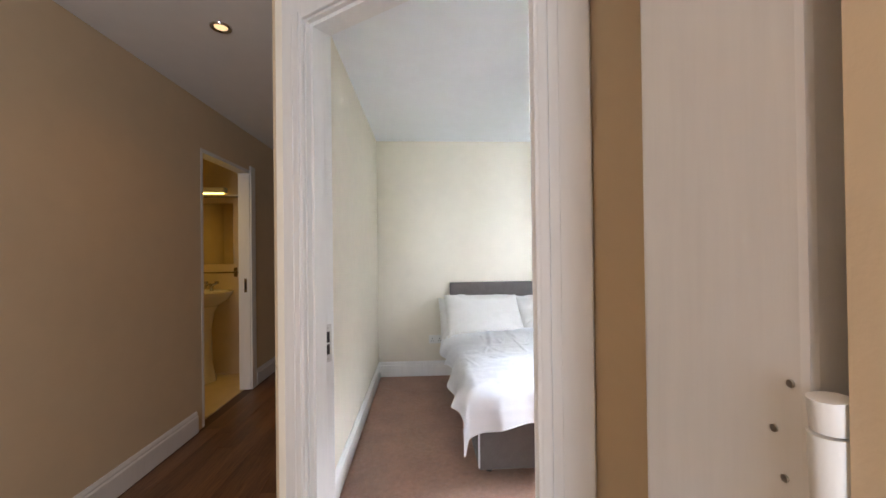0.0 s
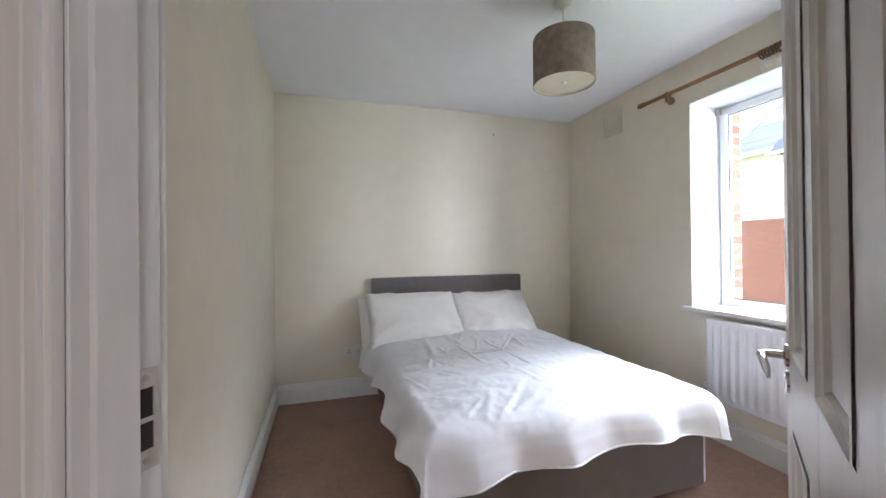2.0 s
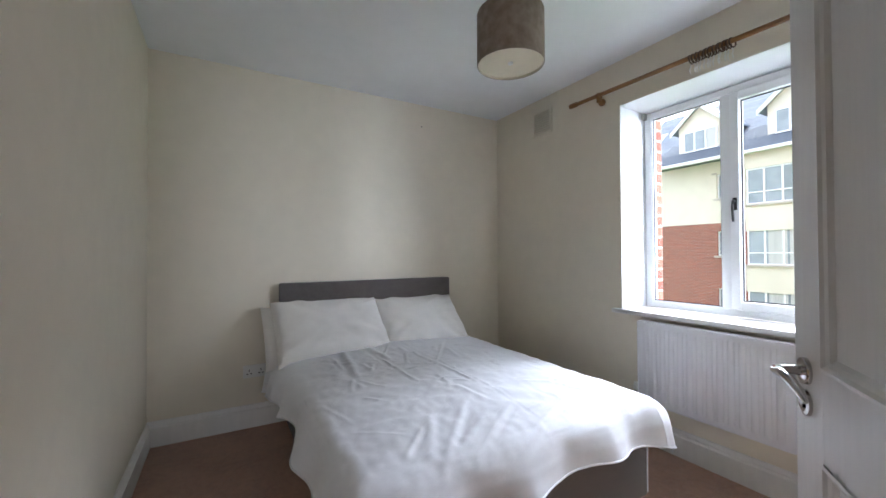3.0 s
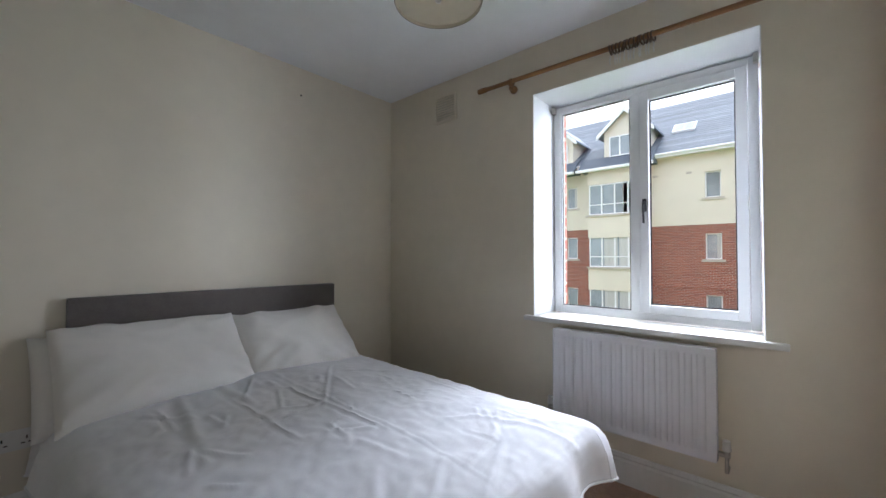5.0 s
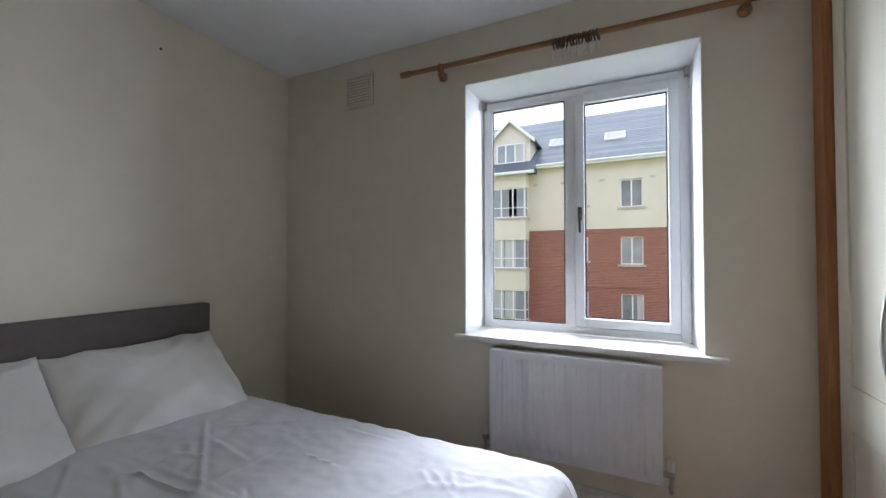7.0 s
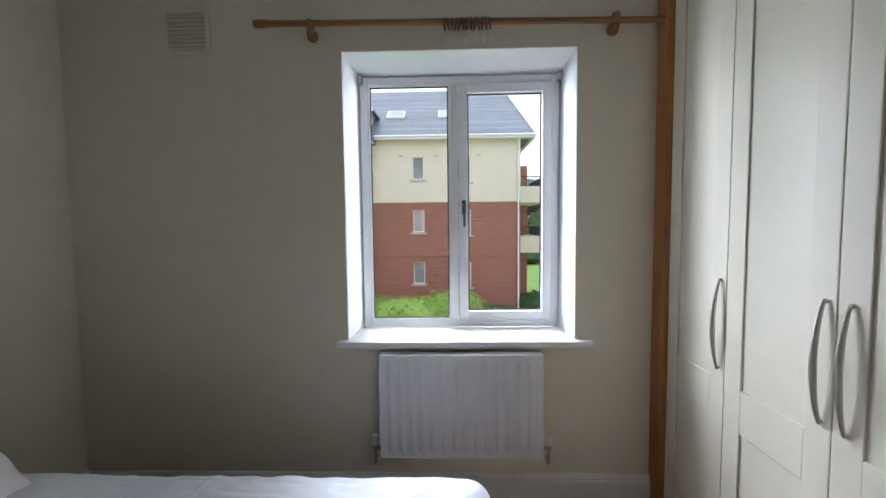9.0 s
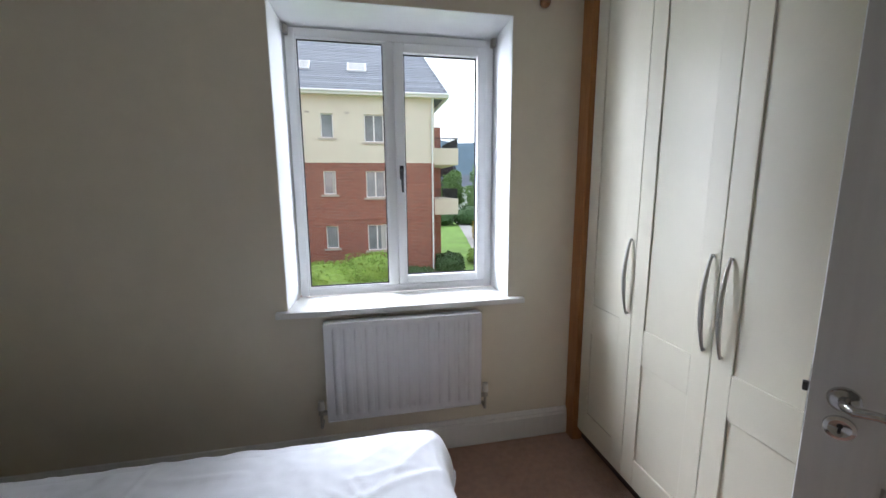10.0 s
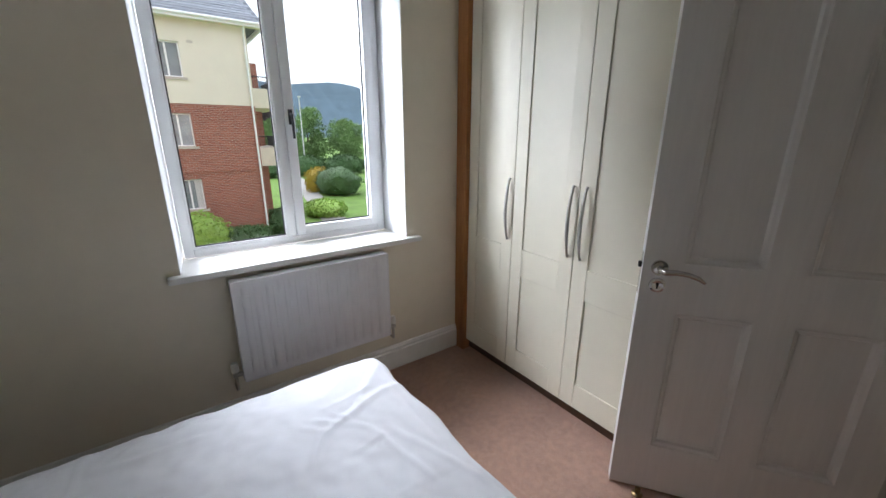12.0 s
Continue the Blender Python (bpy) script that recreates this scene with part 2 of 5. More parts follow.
def part(name, bm, material, parent, label="", smooth=False):
    ob = obj(name, bm, material, smooth, parent)
    return tagged(ob, label) if label else ob


def thing(name, label, category, group="", m=None):
    ob = tagged(new(name), label, category, group)
    ob.empty_display_size = 0.1
    if m is not None:
        ob.matrix_world = m
    return ob


def setting(name, bm, material, label="", category="wall"):
    return tagged(obj(name, bm, material), label, category, kind="structure")


# ---------------------------------------------------------------- plan, in metres
LEFT, RIGHT, FAR, CEIL = -0.449, 2.22, 4.30, 2.433
WARD = 1.542                    # wardrobe front
U, N = Vector((0.818, -0.575, 0)), Vector((0.575, 0.818, 0))   # along the slanted door wall, and into the bedroom
S = Vector((-0.310, 1.643, 0))   # latch-side reveal
W = 0.769                      # clear width of the doorway
DOOR_TOP = 2.05
CORR = -1.626                  # far face of the corridor
GROUND = -3.6
DOORWALL = Matrix(((U.x, N.x, 0, S.x), (U.y, N.y, 0, S.y), (0, 0, 1, 0), (0, 0, 0, 1)))   # x along the wall, y into the bedroom


def at_door(bm):
    bm.transform(DOORWALL)
    return bm


# floors
carpet = bmesh.new()
ring = [S - U * 0.35, S + U * 1.3, Vector((2.3, 0.85, 0)), Vector((2.3, 4.4, 0)), Vector((-0.50, 4.4, 0)), Vector((-0.50, 1.75, 0))]
ring = [(p.x, p.y) for p in ring]
lo = [carpet.verts.new((x, y, -0.10)) for x, y in ring]
hi = [carpet.verts.new((x, y, 0.0)) for x, y in ring]
carpet.faces.new(hi); carpet.faces.new(lo[::-1])
for i in range(len(ring)):
    j = (i + 1) % len(ring)
    carpet.faces.new((lo[i], lo[j], hi[j], hi[i]))
setting("floor", carpet, M_CARPET, "dusty pink cut-pile carpet, lightly marked", "floor")
setting("floor_hall", boxm(-1.70, 1.6, -2.15, 6.2, -0.16, -0.012), M_PLINTH, "dark hall sub-floor under the boards", "floor")
setting("floor_bathroom", boxm(-3.2, -1.70, 2.4, 4.6, -0.12, -0.004), M_TILE, "cream tiled bathroom floor", "floor")

# ceilings
setting("ceiling", boxm(-0.52, 2.5, 0.8, 4.5, CEIL, CEIL + 0.12), M_CEIL, "white painted bedroom ceiling", "ceiling")
hallceil = boxm(-3.3, 1.7, -2.1, 0.8, CEIL + 0.003, CEIL + 0.123)
box(hallceil, -3.3, -0.523, 0.803, 6.3, CEIL + 0.003, CEIL + 0.123)
setting("ceiling_hall", hallceil, M_CEIL, "white painted hall ceiling", "ceiling")

# bedroom walls
setting("wall_far", boxm(-0.55, 2.6, FAR, FAR + 0.15, 0, CEIL), M_WALL, "cream painted wall behind the bed")
setting("wall_left", boxm(LEFT - 0.023, LEFT, 1.63, FAR, 0, CEIL), M_WALL, "cream painted side wall of the bedroom")
setting("wall_corridor", boxm(LEFT - 0.10, LEFT - 0.026, 1.95, 6.2, 0, CEIL), M_HALL, "tan painted corridor wall")
setting("wall_corridor_return", boxm(LEFT - 0.10, LEFT - 0.026, 1.90, 1.947, 0, CEIL), M_HALL, "tan painted return of the corridor wall")
WY0, WY1, WZ0, WZ1 = 1.919, 2.990, 0.804, 2.137
wall = bmesh.new()
box(wall, RIGHT, RIGHT + 0.32, 0.7, WY0, 0, CEIL); box(wall, RIGHT, RIGHT + 0.32, WY1, FAR, 0, CEIL)
box(wall, RIGHT, RIGHT + 0.32, WY0, WY1, 0, WZ0 - 0.03); box(wall, RIGHT, RIGHT + 0.32, WY0, WY1, WZ1, CEIL)
setting("wall_window", wall, M_WALL, "cream painted wall round the window")
FY0, FY1, FZ1 = WY0 + 0.020, WY1 - 0.030, WZ1 - 0.034     # window frame, inside the splayed reveal
RX0, RX1 = RIGHT + 0.002, RIGHT + 0.32


def wedge(bm, pts):
    """A six-sided block from its eight corners, near face first."""
    v = [bm.verts.new(q) for q in pts]
    for f in ((0, 1, 2, 3), (4, 5, 6, 7), (0, 1, 5, 4), (1, 2, 6, 5), (2, 3, 7, 6), (3, 0, 4, 7)):
        bm.faces.new([v[k] for k in f])


rev = bmesh.new()
for ya, yb in ((WY0, FY0), (WY1, FY1)):
    s = 0.0005 if ya < 2.4 else -0.0005
    e = 0.003 if ya < 2.4 else -0.003
    wedge(rev, [(RX0, ya + s, WZ0), (RX0, ya + e, WZ0), (RX0, ya + e, WZ1 - 0.001), (RX0, ya + s, WZ1 - 0.001), (RX1, ya + s, WZ0), (RX1, yb, WZ0), (RX1, yb, WZ1 - 0.001), (RX1, ya + s, WZ1 - 0.001)])
wedge(rev, [(RX0, WY0 + 0.004, WZ1 - 0.003), (RX0, WY1 - 0.004, WZ1 - 0.003), (RX0, WY1 - 0.004, WZ1 - 0.0005), (RX0, WY0 + 0.004, WZ1 - 0.0005), (RX1, WY0 + 0.004, FZ1), (RX1, WY1 - 0.004, FZ1), (RX1, WY1 - 0.004, WZ1 - 0.0005), (RX1, WY0 + 0.004, WZ1 - 0.0005)])
setting("window_reveal", rev, M_UPVC, "white painted window reveal", "trim")
outer = bmesh.new()
OW = RIGHT + 0.32
for a in ((-8, WY0 + 0.02, GROUND, 9), (WY1 - 0.02, 14, GROUND, 9), (WY0 + 0.02, WY1 - 0.02, GROUND, WZ0 - 0.02), (WY0 + 0.02, WY1 - 0.02, WZ1 - 0.02, 9)):
    box(outer, OW + 0.002, OW + 0.11, *a)
setting("wall_outer", outer, M_BRICK, "red brick outer face of the building")
shell = bmesh.new()
box(shell, -9, OW, 14, 14.2, GROUND, 9); box(shell, -9, OW, -8.2, -8, GROUND, 9); box(shell, -9, OW, -8, 14, 9, 9.2); box(shell, -9.2, -9, -8, 14, GROUND, 9)
setting("wall_building", shell, M_BRICK, "plain brick shell of the apartment building")

# slanted door wall
dw = bmesh.new()
D0, D1 = -0.075, 0.02
box(dw, -0.127, -0.03, D0, D1, 0, CEIL); box(dw, -0.30, -0.127, 0.004, D1, 0, CEIL); box(dw, W + 0.03, 1.45, D0, D1, 0, CEIL); box(dw, -0.03, W + 0.03, D0, D1, DOOR_TOP + 0.03, CEIL)
setting("wall_door", at_door(dw), M_HALL, "tan painted slanted wall round the bedroom door")
jb = bmesh.new()
box(jb, -0.03, 0.0, D0 - 0.002, D1 + 0.002, 0, DOOR_TOP + 0.03, bevel=0.002); box(jb, W, W + 0.03, D0 - 0.002, D1 + 0.002, 0, DOOR_TOP + 0.03, bevel=0.002)
box(jb, 0, W, D0 - 0.002, D1 + 0.002, DOOR_TOP, DOOR_TOP + 0.03)
box(jb, 0.0005, 0.013, D0 + 0.015, D0 + 0.062, 0, DOOR_TOP, bevel=0.002); box(jb, W - 0.013, W - 0.0005, D0 + 0.015, D0 + 0.062, 0, DOOR_TOP, bevel=0.002)
box(jb, 0.013, W - 0.013, D0 + 0.015, D0 + 0.062, DOOR_TOP - 0.013, DOOR_TOP)
setting("door_frame", at_door(jb), M_GLOSS, "white gloss door lining with planted stops", "door frame")
ar = bmesh.new()
for side, face in ((-1, D0), (1, D1)):
    def slab(a, b, c, d, t, bev=0.004):
        y0, y1 = (face - t, face - 0.003) if side < 0 else (face + 0.003, face + t)
        box(ar, a, b, y0, y1, c, d, bevel=bev)
    AW = 0.125
    for lo_, hi_ in ((-AW, -0.006), (W + (0.006 if side < 0 else 0.050), W + AW)):
        slab(lo_, hi_, 0, DOOR_TOP + AW, 0.016)
        inner = hi_ if lo_ < 0 else lo_
        sgn = -1 if lo_ < 0 else 1
        a, b = sorted((inner + sgn * 0.012, inner + sgn * 0.034))
        slab(a, b, 0, DOOR_TOP + 0.03, 0.022)
        a, b = sorted((inner + sgn * 0.046, inner + sgn * 0.056))
        slab(a, b, 0, DOOR_TOP + 0.03, 0.019, 0.002)
    slab(-0.006, W + 0.006, DOOR_TOP + 0.006, DOOR_TOP + AW, 0.0158)
setting("door_architrave", at_door(ar), M_GLOSS, "white gloss moulded architrave", "trim")

# strike plate on the latch-side lining
strike = thing("strike_plate", "polished steel strike plate let into the door lining", "strike plate", m=DOORWALL)
pl = bmesh.new()
for a in ((-0.017, -0.010, 0.905, 1.035), (0.010, 0.017, 0.905, 1.035), (-0.010, 0.010, 0.905, 0.930), (-0.010, 0.010, 1.010, 1.035), (-0.010, 0.010, 0.966, 0.972)):
    box(pl, 0.0008, 0.003, a[0], a[1], a[2], a[3])
part("plate", pl, M_STEEL, strike)
# near-black sheet on the lining draws the shade inside the latch pocket
part("keeper_hole", boxm(0.0002, 0.0012, -0.0098, 0.0098, 0.9305, 1.0095), M_DARK, strike, "latch pocket, shade drawn as a dark sheet")
for z in (0.917, 1.023):
    part("screw", tube(bmesh.new(), (0.003, 0, z), (0.0042, 0, z), 0.004, seg=12), M_NICKEL, strike)

# skirting
SK = [(0.003, 0.004), (0.021, 0.004), (0.021, 0.118), (0.014, 0.128), (0.016, 0.136), (0.010, 0.152), (0.003, 0.156)]


def skirting(name, a, b, out, label):
    setting(name, extrude_profile(bmesh.new(), SK, a, b, out), M_GLOSS, label, "skirting")


skirting("baseboard_far", (LEFT, FAR, 0), (RIGHT, FAR, 0), (0, -1, 0), "white gloss moulded skirting board")
skirting("baseboard_left", (LEFT, 1.75, 0), (LEFT, FAR - 0.022, 0), (1, 0, 0), "white gloss moulded skirting board")
skirting("baseboard_window", (RIGHT, WARD + 0.02, 0), (RIGHT, FAR - 0.022, 0), (-1, 0, 0), "white gloss moulded skirting board")

# ---------------------------------------------------------------- hall and bathroom shell
BD0, BD1 = 3.27, 4.04         # bathroom doorway along the corridor
cw = bmesh.new()
box(cw, CORR - 0.10, CORR, -2.0, BD0 - 0.03, 0, CEIL); box(cw, CORR - 0.10, CORR, BD1 + 0.03, 6.2, 0, CEIL); box(cw, CORR - 0.10, CORR, BD0 - 0.03, BD1 + 0.03, 2.08, CEIL)
setting("wall_hall", cw, M_HALL, "tan painted corridor wall with the bathroom doorway")
hw = bmesh.new()
# the unseen back opening is assumed, cut to hold the added lamp
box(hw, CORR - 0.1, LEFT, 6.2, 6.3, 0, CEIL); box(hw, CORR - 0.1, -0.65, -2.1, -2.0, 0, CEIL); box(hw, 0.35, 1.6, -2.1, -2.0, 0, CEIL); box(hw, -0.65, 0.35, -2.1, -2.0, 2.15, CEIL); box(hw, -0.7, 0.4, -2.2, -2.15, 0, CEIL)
setting("wall_hall_ends", hw, M_HALL, "tan painted hall end walls")
RW = 0.250                    # face of the wall beside the start of the walk
rw = boxm(RW, RW + 0.12, -2.0, 0.481, 0, CEIL)
setting("wall_store_return", boxm(RW + 0.05, 1.6, 0.690, 0.72, 0, CEIL), M_HALL, "tan painted return behind the store-cupboard door")
setting("wall_hall_corner", boxm(1.5, 1.6, 0.723, 1.4, 0, CEIL), M_HALL, "tan painted wall closing the hall corner")
setting("wall_hall_side", rw, M_HALL, "tan painted wall beside a store-cupboard door")
skirting("baseboard_hall", (CORR, -2.0, 0), (CORR, BD0 - 0.11, 0), (1, 0, 0), "white gloss hall skirting board")
skirting("baseboard_hall_end", (CORR, BD1 + 0.11, 0), (CORR, 6.2, 0), (1, 0, 0), "white gloss hall skirting board")
bf = bmesh.new()
for a, b in ((BD0 - 0.03, BD0), (BD1, BD1 + 0.03)):
    box(bf, CORR - 0.102, CORR + 0.002, a, b, 0, 2.08)
box(bf, CORR - 0.102, CORR + 0.002, BD0, BD1, 2.05, 2.08)
box(bf, CORR + 0.003, CORR + 0.018, BD1 + 0.006, BD1 + 0.10, 0, 2.12, bevel=0.004)
setting("bathroom_door_frame", bf, M_GLOSS, "white gloss bathroom door lining and architrave", "door frame")
bs = thing("strike_plate", "small dark strike plate on the bathroom door lining", "strike plate")
part("plate", boxm(CORR - 0.05, CORR - 0.025, BD1 - 0.003, BD1 - 0.0005, 0.92, 1.05), M_BRASS, bs)
# pocket shade drawn as a dark sheet over the plate
part("keeper_hole", boxm(CORR - 0.045, CORR - 0.030, BD1 - 0.0042, BD1 - 0.0032, 0.95, 1.02), M_DARK, bs)
BW = 4.56
bw = bmesh.new()
box(bw, -3.2, CORR - 0.105, BW, BW + 0.1, 0, CEIL); box(bw, -3.3, -3.2, 2.4, BW, 0, CEIL); box(bw, -3.2, CORR - 0.105, 2.3, 2.4, 0, CEIL)
setting("wall_bathroom", bw, M_TILE, "cream tiled bathroom walls")

# store-cupboard door, ajar beside the start of the walk
store = thing("store_door", "white painted door standing ajar with a steel hinge", "door")
part("leaf", boxm(RW + 0.006, RW + 0.046, 0.507, 0.681, 0.01, 2.03, bevel=0.006), M_DOOR, store)
# solid dark strip draws the shade in the gap beside the leaf
part("lining", boxm(RW + 0.030, RW + 0.10, 0.482, 0.505, 0, 2.06), M_DARK, store, "gap of the door lining, shade drawn as a dark strip")
hg = bmesh.new()
for z0, z1 in ((1.080, 1.135), (1.137, 1.177), (1.179, 1.197)):
    tube(hg, (RW + 0.004, 0.493, z0), (RW + 0.002, 0.493, z1), 0.010, seg=14)
part("hinge", hg, M_PLASTIC, store, "painted hinge knuckle", smooth=True)
for y, z in ((0.519, 1.196), (0.531, 1.163), (0.524, 1.134)):
    part("screw", tube(bmesh.new(), (RW + 0.006, y, z), (RW + 0.0045, y, z), 0.0025, seg=10), M_NICKEL, store)

# hall downlight, itself unlit; its faint glow and the spot below are added
dl = thing("downlight", "recessed chrome ceiling downlight, its warm glow added", "downlight", m=Matrix.Translation((-0.987, 2.29, CEIL)))
part("bezel", lathe(bmesh.new(), [(0.032, -0.001), (0.040, -0.006), (0.050, -0.004), (0.052, 0.002)]), M_CHROME, dl, smooth=True)
part("bulb", lathe(bmesh.new(), [(0.0005, 0.0), (0.030, 0.0), (0.031, 0.004)]), M_BULB, dl, "bulb with an added warm glow")
spot_lamp("hall_warm_fill", -0.987, 2.29, CEIL - 0.02, 0.8, (1.0, 0.46, 0.13), angle=130)
# warm spot added over the hall, with no fitting drawn
spot_lamp("hall_warm_fill", -0.45, 0.2, CEIL - 0.02, 2.6, (1.0, 0.52, 0.19), angle=140)
spot_lamp("bathroom_glow", -2.3, 3.4, CEIL - 0.02, 4.5, (1.0, 0.60, 0.10), angle=150)

# ---------------------------------------------------------------- window
FX = RIGHT + 0.225             # inner face of the window frame
win = tagged(new("window_1"), "white plastic casement window with one opening sash", "window", kind="structure")
fr = bmesh.new()
T, TS = 0.038, 0.040
ym = 2.477
for a in ((FY0, FY0 + TS, WZ0, FZ1), (FY1 - TS, FY1, WZ0, FZ1), (ym - 0.022, ym + 0.022, WZ0 + T, FZ1 - T), (FY0 + TS, FY1 - TS, WZ0, WZ0 + T), (FY0 + TS, FY1 - TS, FZ1 - T, FZ1)):
    box(fr, FX, FX + 0.06, a[0] + 0.0005, a[1] - 0.0005, a[2], a[3], bevel=0.005)
part("window_frame", fr, M_UPVC, win, smooth=True)
sa = bmesh.new()
ya, yb, za, zb, sw = FY0 + TS + 0.002, ym - 0.024, WZ0 + T + 0.004, FZ1 - T - 0.004, 0.045
for a in ((ya, ya + sw, za, zb), (yb - sw, yb, za, zb), (ya + sw, yb - sw, za, za + sw), (ya + sw, yb - sw, zb - sw, zb)):
    box(sa, FX - 0.012, FX + 0.045, *a, bevel=0.005)
part("sash", sa, M_UPVC, win, "white opening sash", smooth=True)
fx = bmesh.new()
yc, yd = ym + 0.022, FY1 - TS
for a in ((yc, yc + 0.008, WZ0 + T, FZ1 - T), (yd - 0.008, yd, WZ0 + T, FZ1 - T), (yc + 0.008, yd - 0.008, WZ0 + T, WZ0 + T + 0.008), (yc + 0.008, yd - 0.008, FZ1 - T - 0.008, FZ1 - T)):
    box(fx, FX + 0.006, FX + 0.04, *a)
part("glazing_bead", fx, M_UPVC, win)
for y0, y1, z0, z1 in ((yc + 0.003, yd - 0.003, WZ0 + T + 0.003, FZ1 - T - 0.003), (ya + sw - 0.004, yb - sw + 0.004, za + sw - 0.004, zb - sw + 0.004)):
    g = part("pane", boxm(FX + 0.020, FX + 0.024, y0, y1, z0, z1), M_GLASS, win)
    g.visible_shadow = False
    sl = bmesh.new()
    for a in ((y0, y0 + 0.011, z0, z1), (y1 - 0.011, y1, z0, z1), (y0, y1, z0, z0 + 0.011), (y0, y1, z1 - 0.011, z1)):
        box(sl, FX + 0.016, FX + 0.0195, *a)
    part("seal", sl, M_SEAL, win, "black rubber glazing seal")
hd = boxm(FX - 0.020, FX - 0.0125, yb - 0.034, yb - 0.014, 1.40, 1.47, bevel=0.002)
bar(hd, [(FX - 0.02, yb - 0.024, 1.45), (FX - 0.040, yb - 0.024, 1.445), (FX - 0.045, yb - 0.024, 1.42), (FX - 0.042, yb - 0.026, 1.335)], [0.007, 0.008, 0.007, 0.006])
part("handle", hd, M_IRON, win, "dark metal espagnolette handle", smooth=True)
for y, z in ((FY0 + 0.008, FZ1 - 0.02), (FY1 - 0.008, FZ1 - 0.02)):
    part("blind_bracket", boxm(FX - 0.035, FX - 0.002, y - 0.010, y + 0.010, z - 0.02, z + 0.02, bevel=0.004), M_NICKEL, win, "small grey blind bracket")
sill = boxm(RIGHT - 0.045, FX + 0.002, WY0 + 0.001, WY1 - 0.001, WZ0 - 0.028, WZ0, bevel=0.006)
box(sill, RIGHT - 0.045, RIGHT - 0.001, WY0 - 0.075, WY1 + 0.045, WZ0 - 0.0282, WZ0 - 0.0002, bevel=0.008)
setting("window_sill", sill, M_GLOSS, "white gloss window board with rounded nosing", "window sill")
setting("window_sill_outside", boxm(FX + 0.062, OW + 0.16, WY0 + 0.021, WY1 - 0.021, WZ0 - 0.07, WZ0 - 0.02), M_STONE, "pale stone outer sill", "window sill")

# ---------------------------------------------------------------- radiator
rad = thing("radiator", "white enamelled steel panel radiator under the window", "radiator")
RX, R0, R1, RZ0, RZ1 = RIGHT - 0.080, 2.087, 2.825, 0.275, 0.751
rb = bmesh.new()
prof, nf, pitch = [], 14, (R1 - R0 - 0.05) / 14
prof.append((R0, 0.0)); prof.append((R0 + 0.018, 0.0))
for i in range(nf):
    y = R0 + 0.025 + i * pitch
    prof += [(y + pitch * 0.16, 0.0), (y + pitch * 0.30, -0.011), (y + pitch * 0.70, -0.011), (y + pitch * 0.84, 0.0)]
prof += [(R1 - 0.018, 0.0), (R1, 0.0)]
levels = [(RZ0, 0.0), (RZ0 + 0.028, 0.0), (RZ0 + 0.048, 1.0), (RZ1 - 0.048, 1.0), (RZ1 - 0.028, 0.0), (RZ1, 0.0)]
grid = [[rb.verts.new((RX + d * k, y, z)) for y, d in prof] for z, k in levels]
for a, b in zip(grid, grid[1:]):
    for i in range(len(prof) - 1):
        rb.faces.new((a[i], a[i + 1], b[i + 1], b[i]))
part("front_panel", rb, M_RAD, rad, smooth=True)
part("rim", box(box(box(boxm(RX - 0.004, RX + 0.05, R0 - 0.004, R0, RZ0, RZ1), RX - 0.004, RX + 0.05, R1, R1 + 0.004, RZ0, RZ1), RX - 0.004, RX + 0.05, R0, R1, RZ1, RZ1 + 0.004), RX - 0.002, RX + 0.05, R0, R1, RZ0 - 0.003, RZ0), M_RAD, rad)
part("back_panel", boxm(RX + 0.05, RX + 0.062, R0, R1, RZ0, RZ1, bevel=0.004), M_RAD, rad)
for y in (R0 + 0.12, R1 - 0.12):
    part("wall_bracket", boxm(RX + 0.062, RIGHT + 0.001, y - 0.02, y + 0.02, RZ0 + 0.05, RZ1 - 0.05), M_RAD, rad)
for y, s in ((R0 - 0.035, -1), (R1 + 0.035, 1)):
    v = tube(bmesh.new(), (RX + 0.03, y, RZ0 + 0.03), (RX + 0.03, y, RZ0 + 0.05), 0.012)
    tube(v, (RX + 0.03, y - s * 0.035, RZ0 + 0.03), (RX + 0.03, y + s * 0.012, RZ0 + 0.03), 0.011)
    tube(v, (RX + 0.03, y, RZ0 - 0.045), (RX + 0.03, y, RZ0 + 0.03), 0.0075)
    tube(v, (RX + 0.03, y, RZ0 - 0.040), (RIGHT + 0.002, y, RZ0 - 0.040), 0.0075)
    valve = part("valve", v, M_NICKEL, rad, "brassy valve and copper tail", smooth=True)
    part("valve_cap", tube(bmesh.new(), (RX + 0.03, y, RZ0 + 0.05), (RX + 0.03, y, RZ0 + 0.092), 0.017, 0.014), M_PLASTIC, valve, "white plastic cap", smooth=True)

# ---------------------------------------------------------------- curtain pole
pole = thing("curtain_pole", "bare varnished wooden curtain pole with bunched rings", "curtain pole")
PX, PZ = 2.168, 2.230
part("rod", tube(bmesh.new(), (PX, WARD + 0.012, PZ - 0.012), (PX, 3.345, PZ + 0.010), 0.0135, seg=20), M_ROD, pole, smooth=True)
part("finial", lathe(bmesh.new(), [(0.001, 0.03), (0.016, 0.028), (0.0175, 0.02), (0.0175, -0.03), (0.015, -0.034), (0.001, -0.034)], m=Matrix.Translation((PX, 3.33, PZ + 0.010)) @ pose(0, 0, 0, -90)), M_ROD, pole, smooth=True)
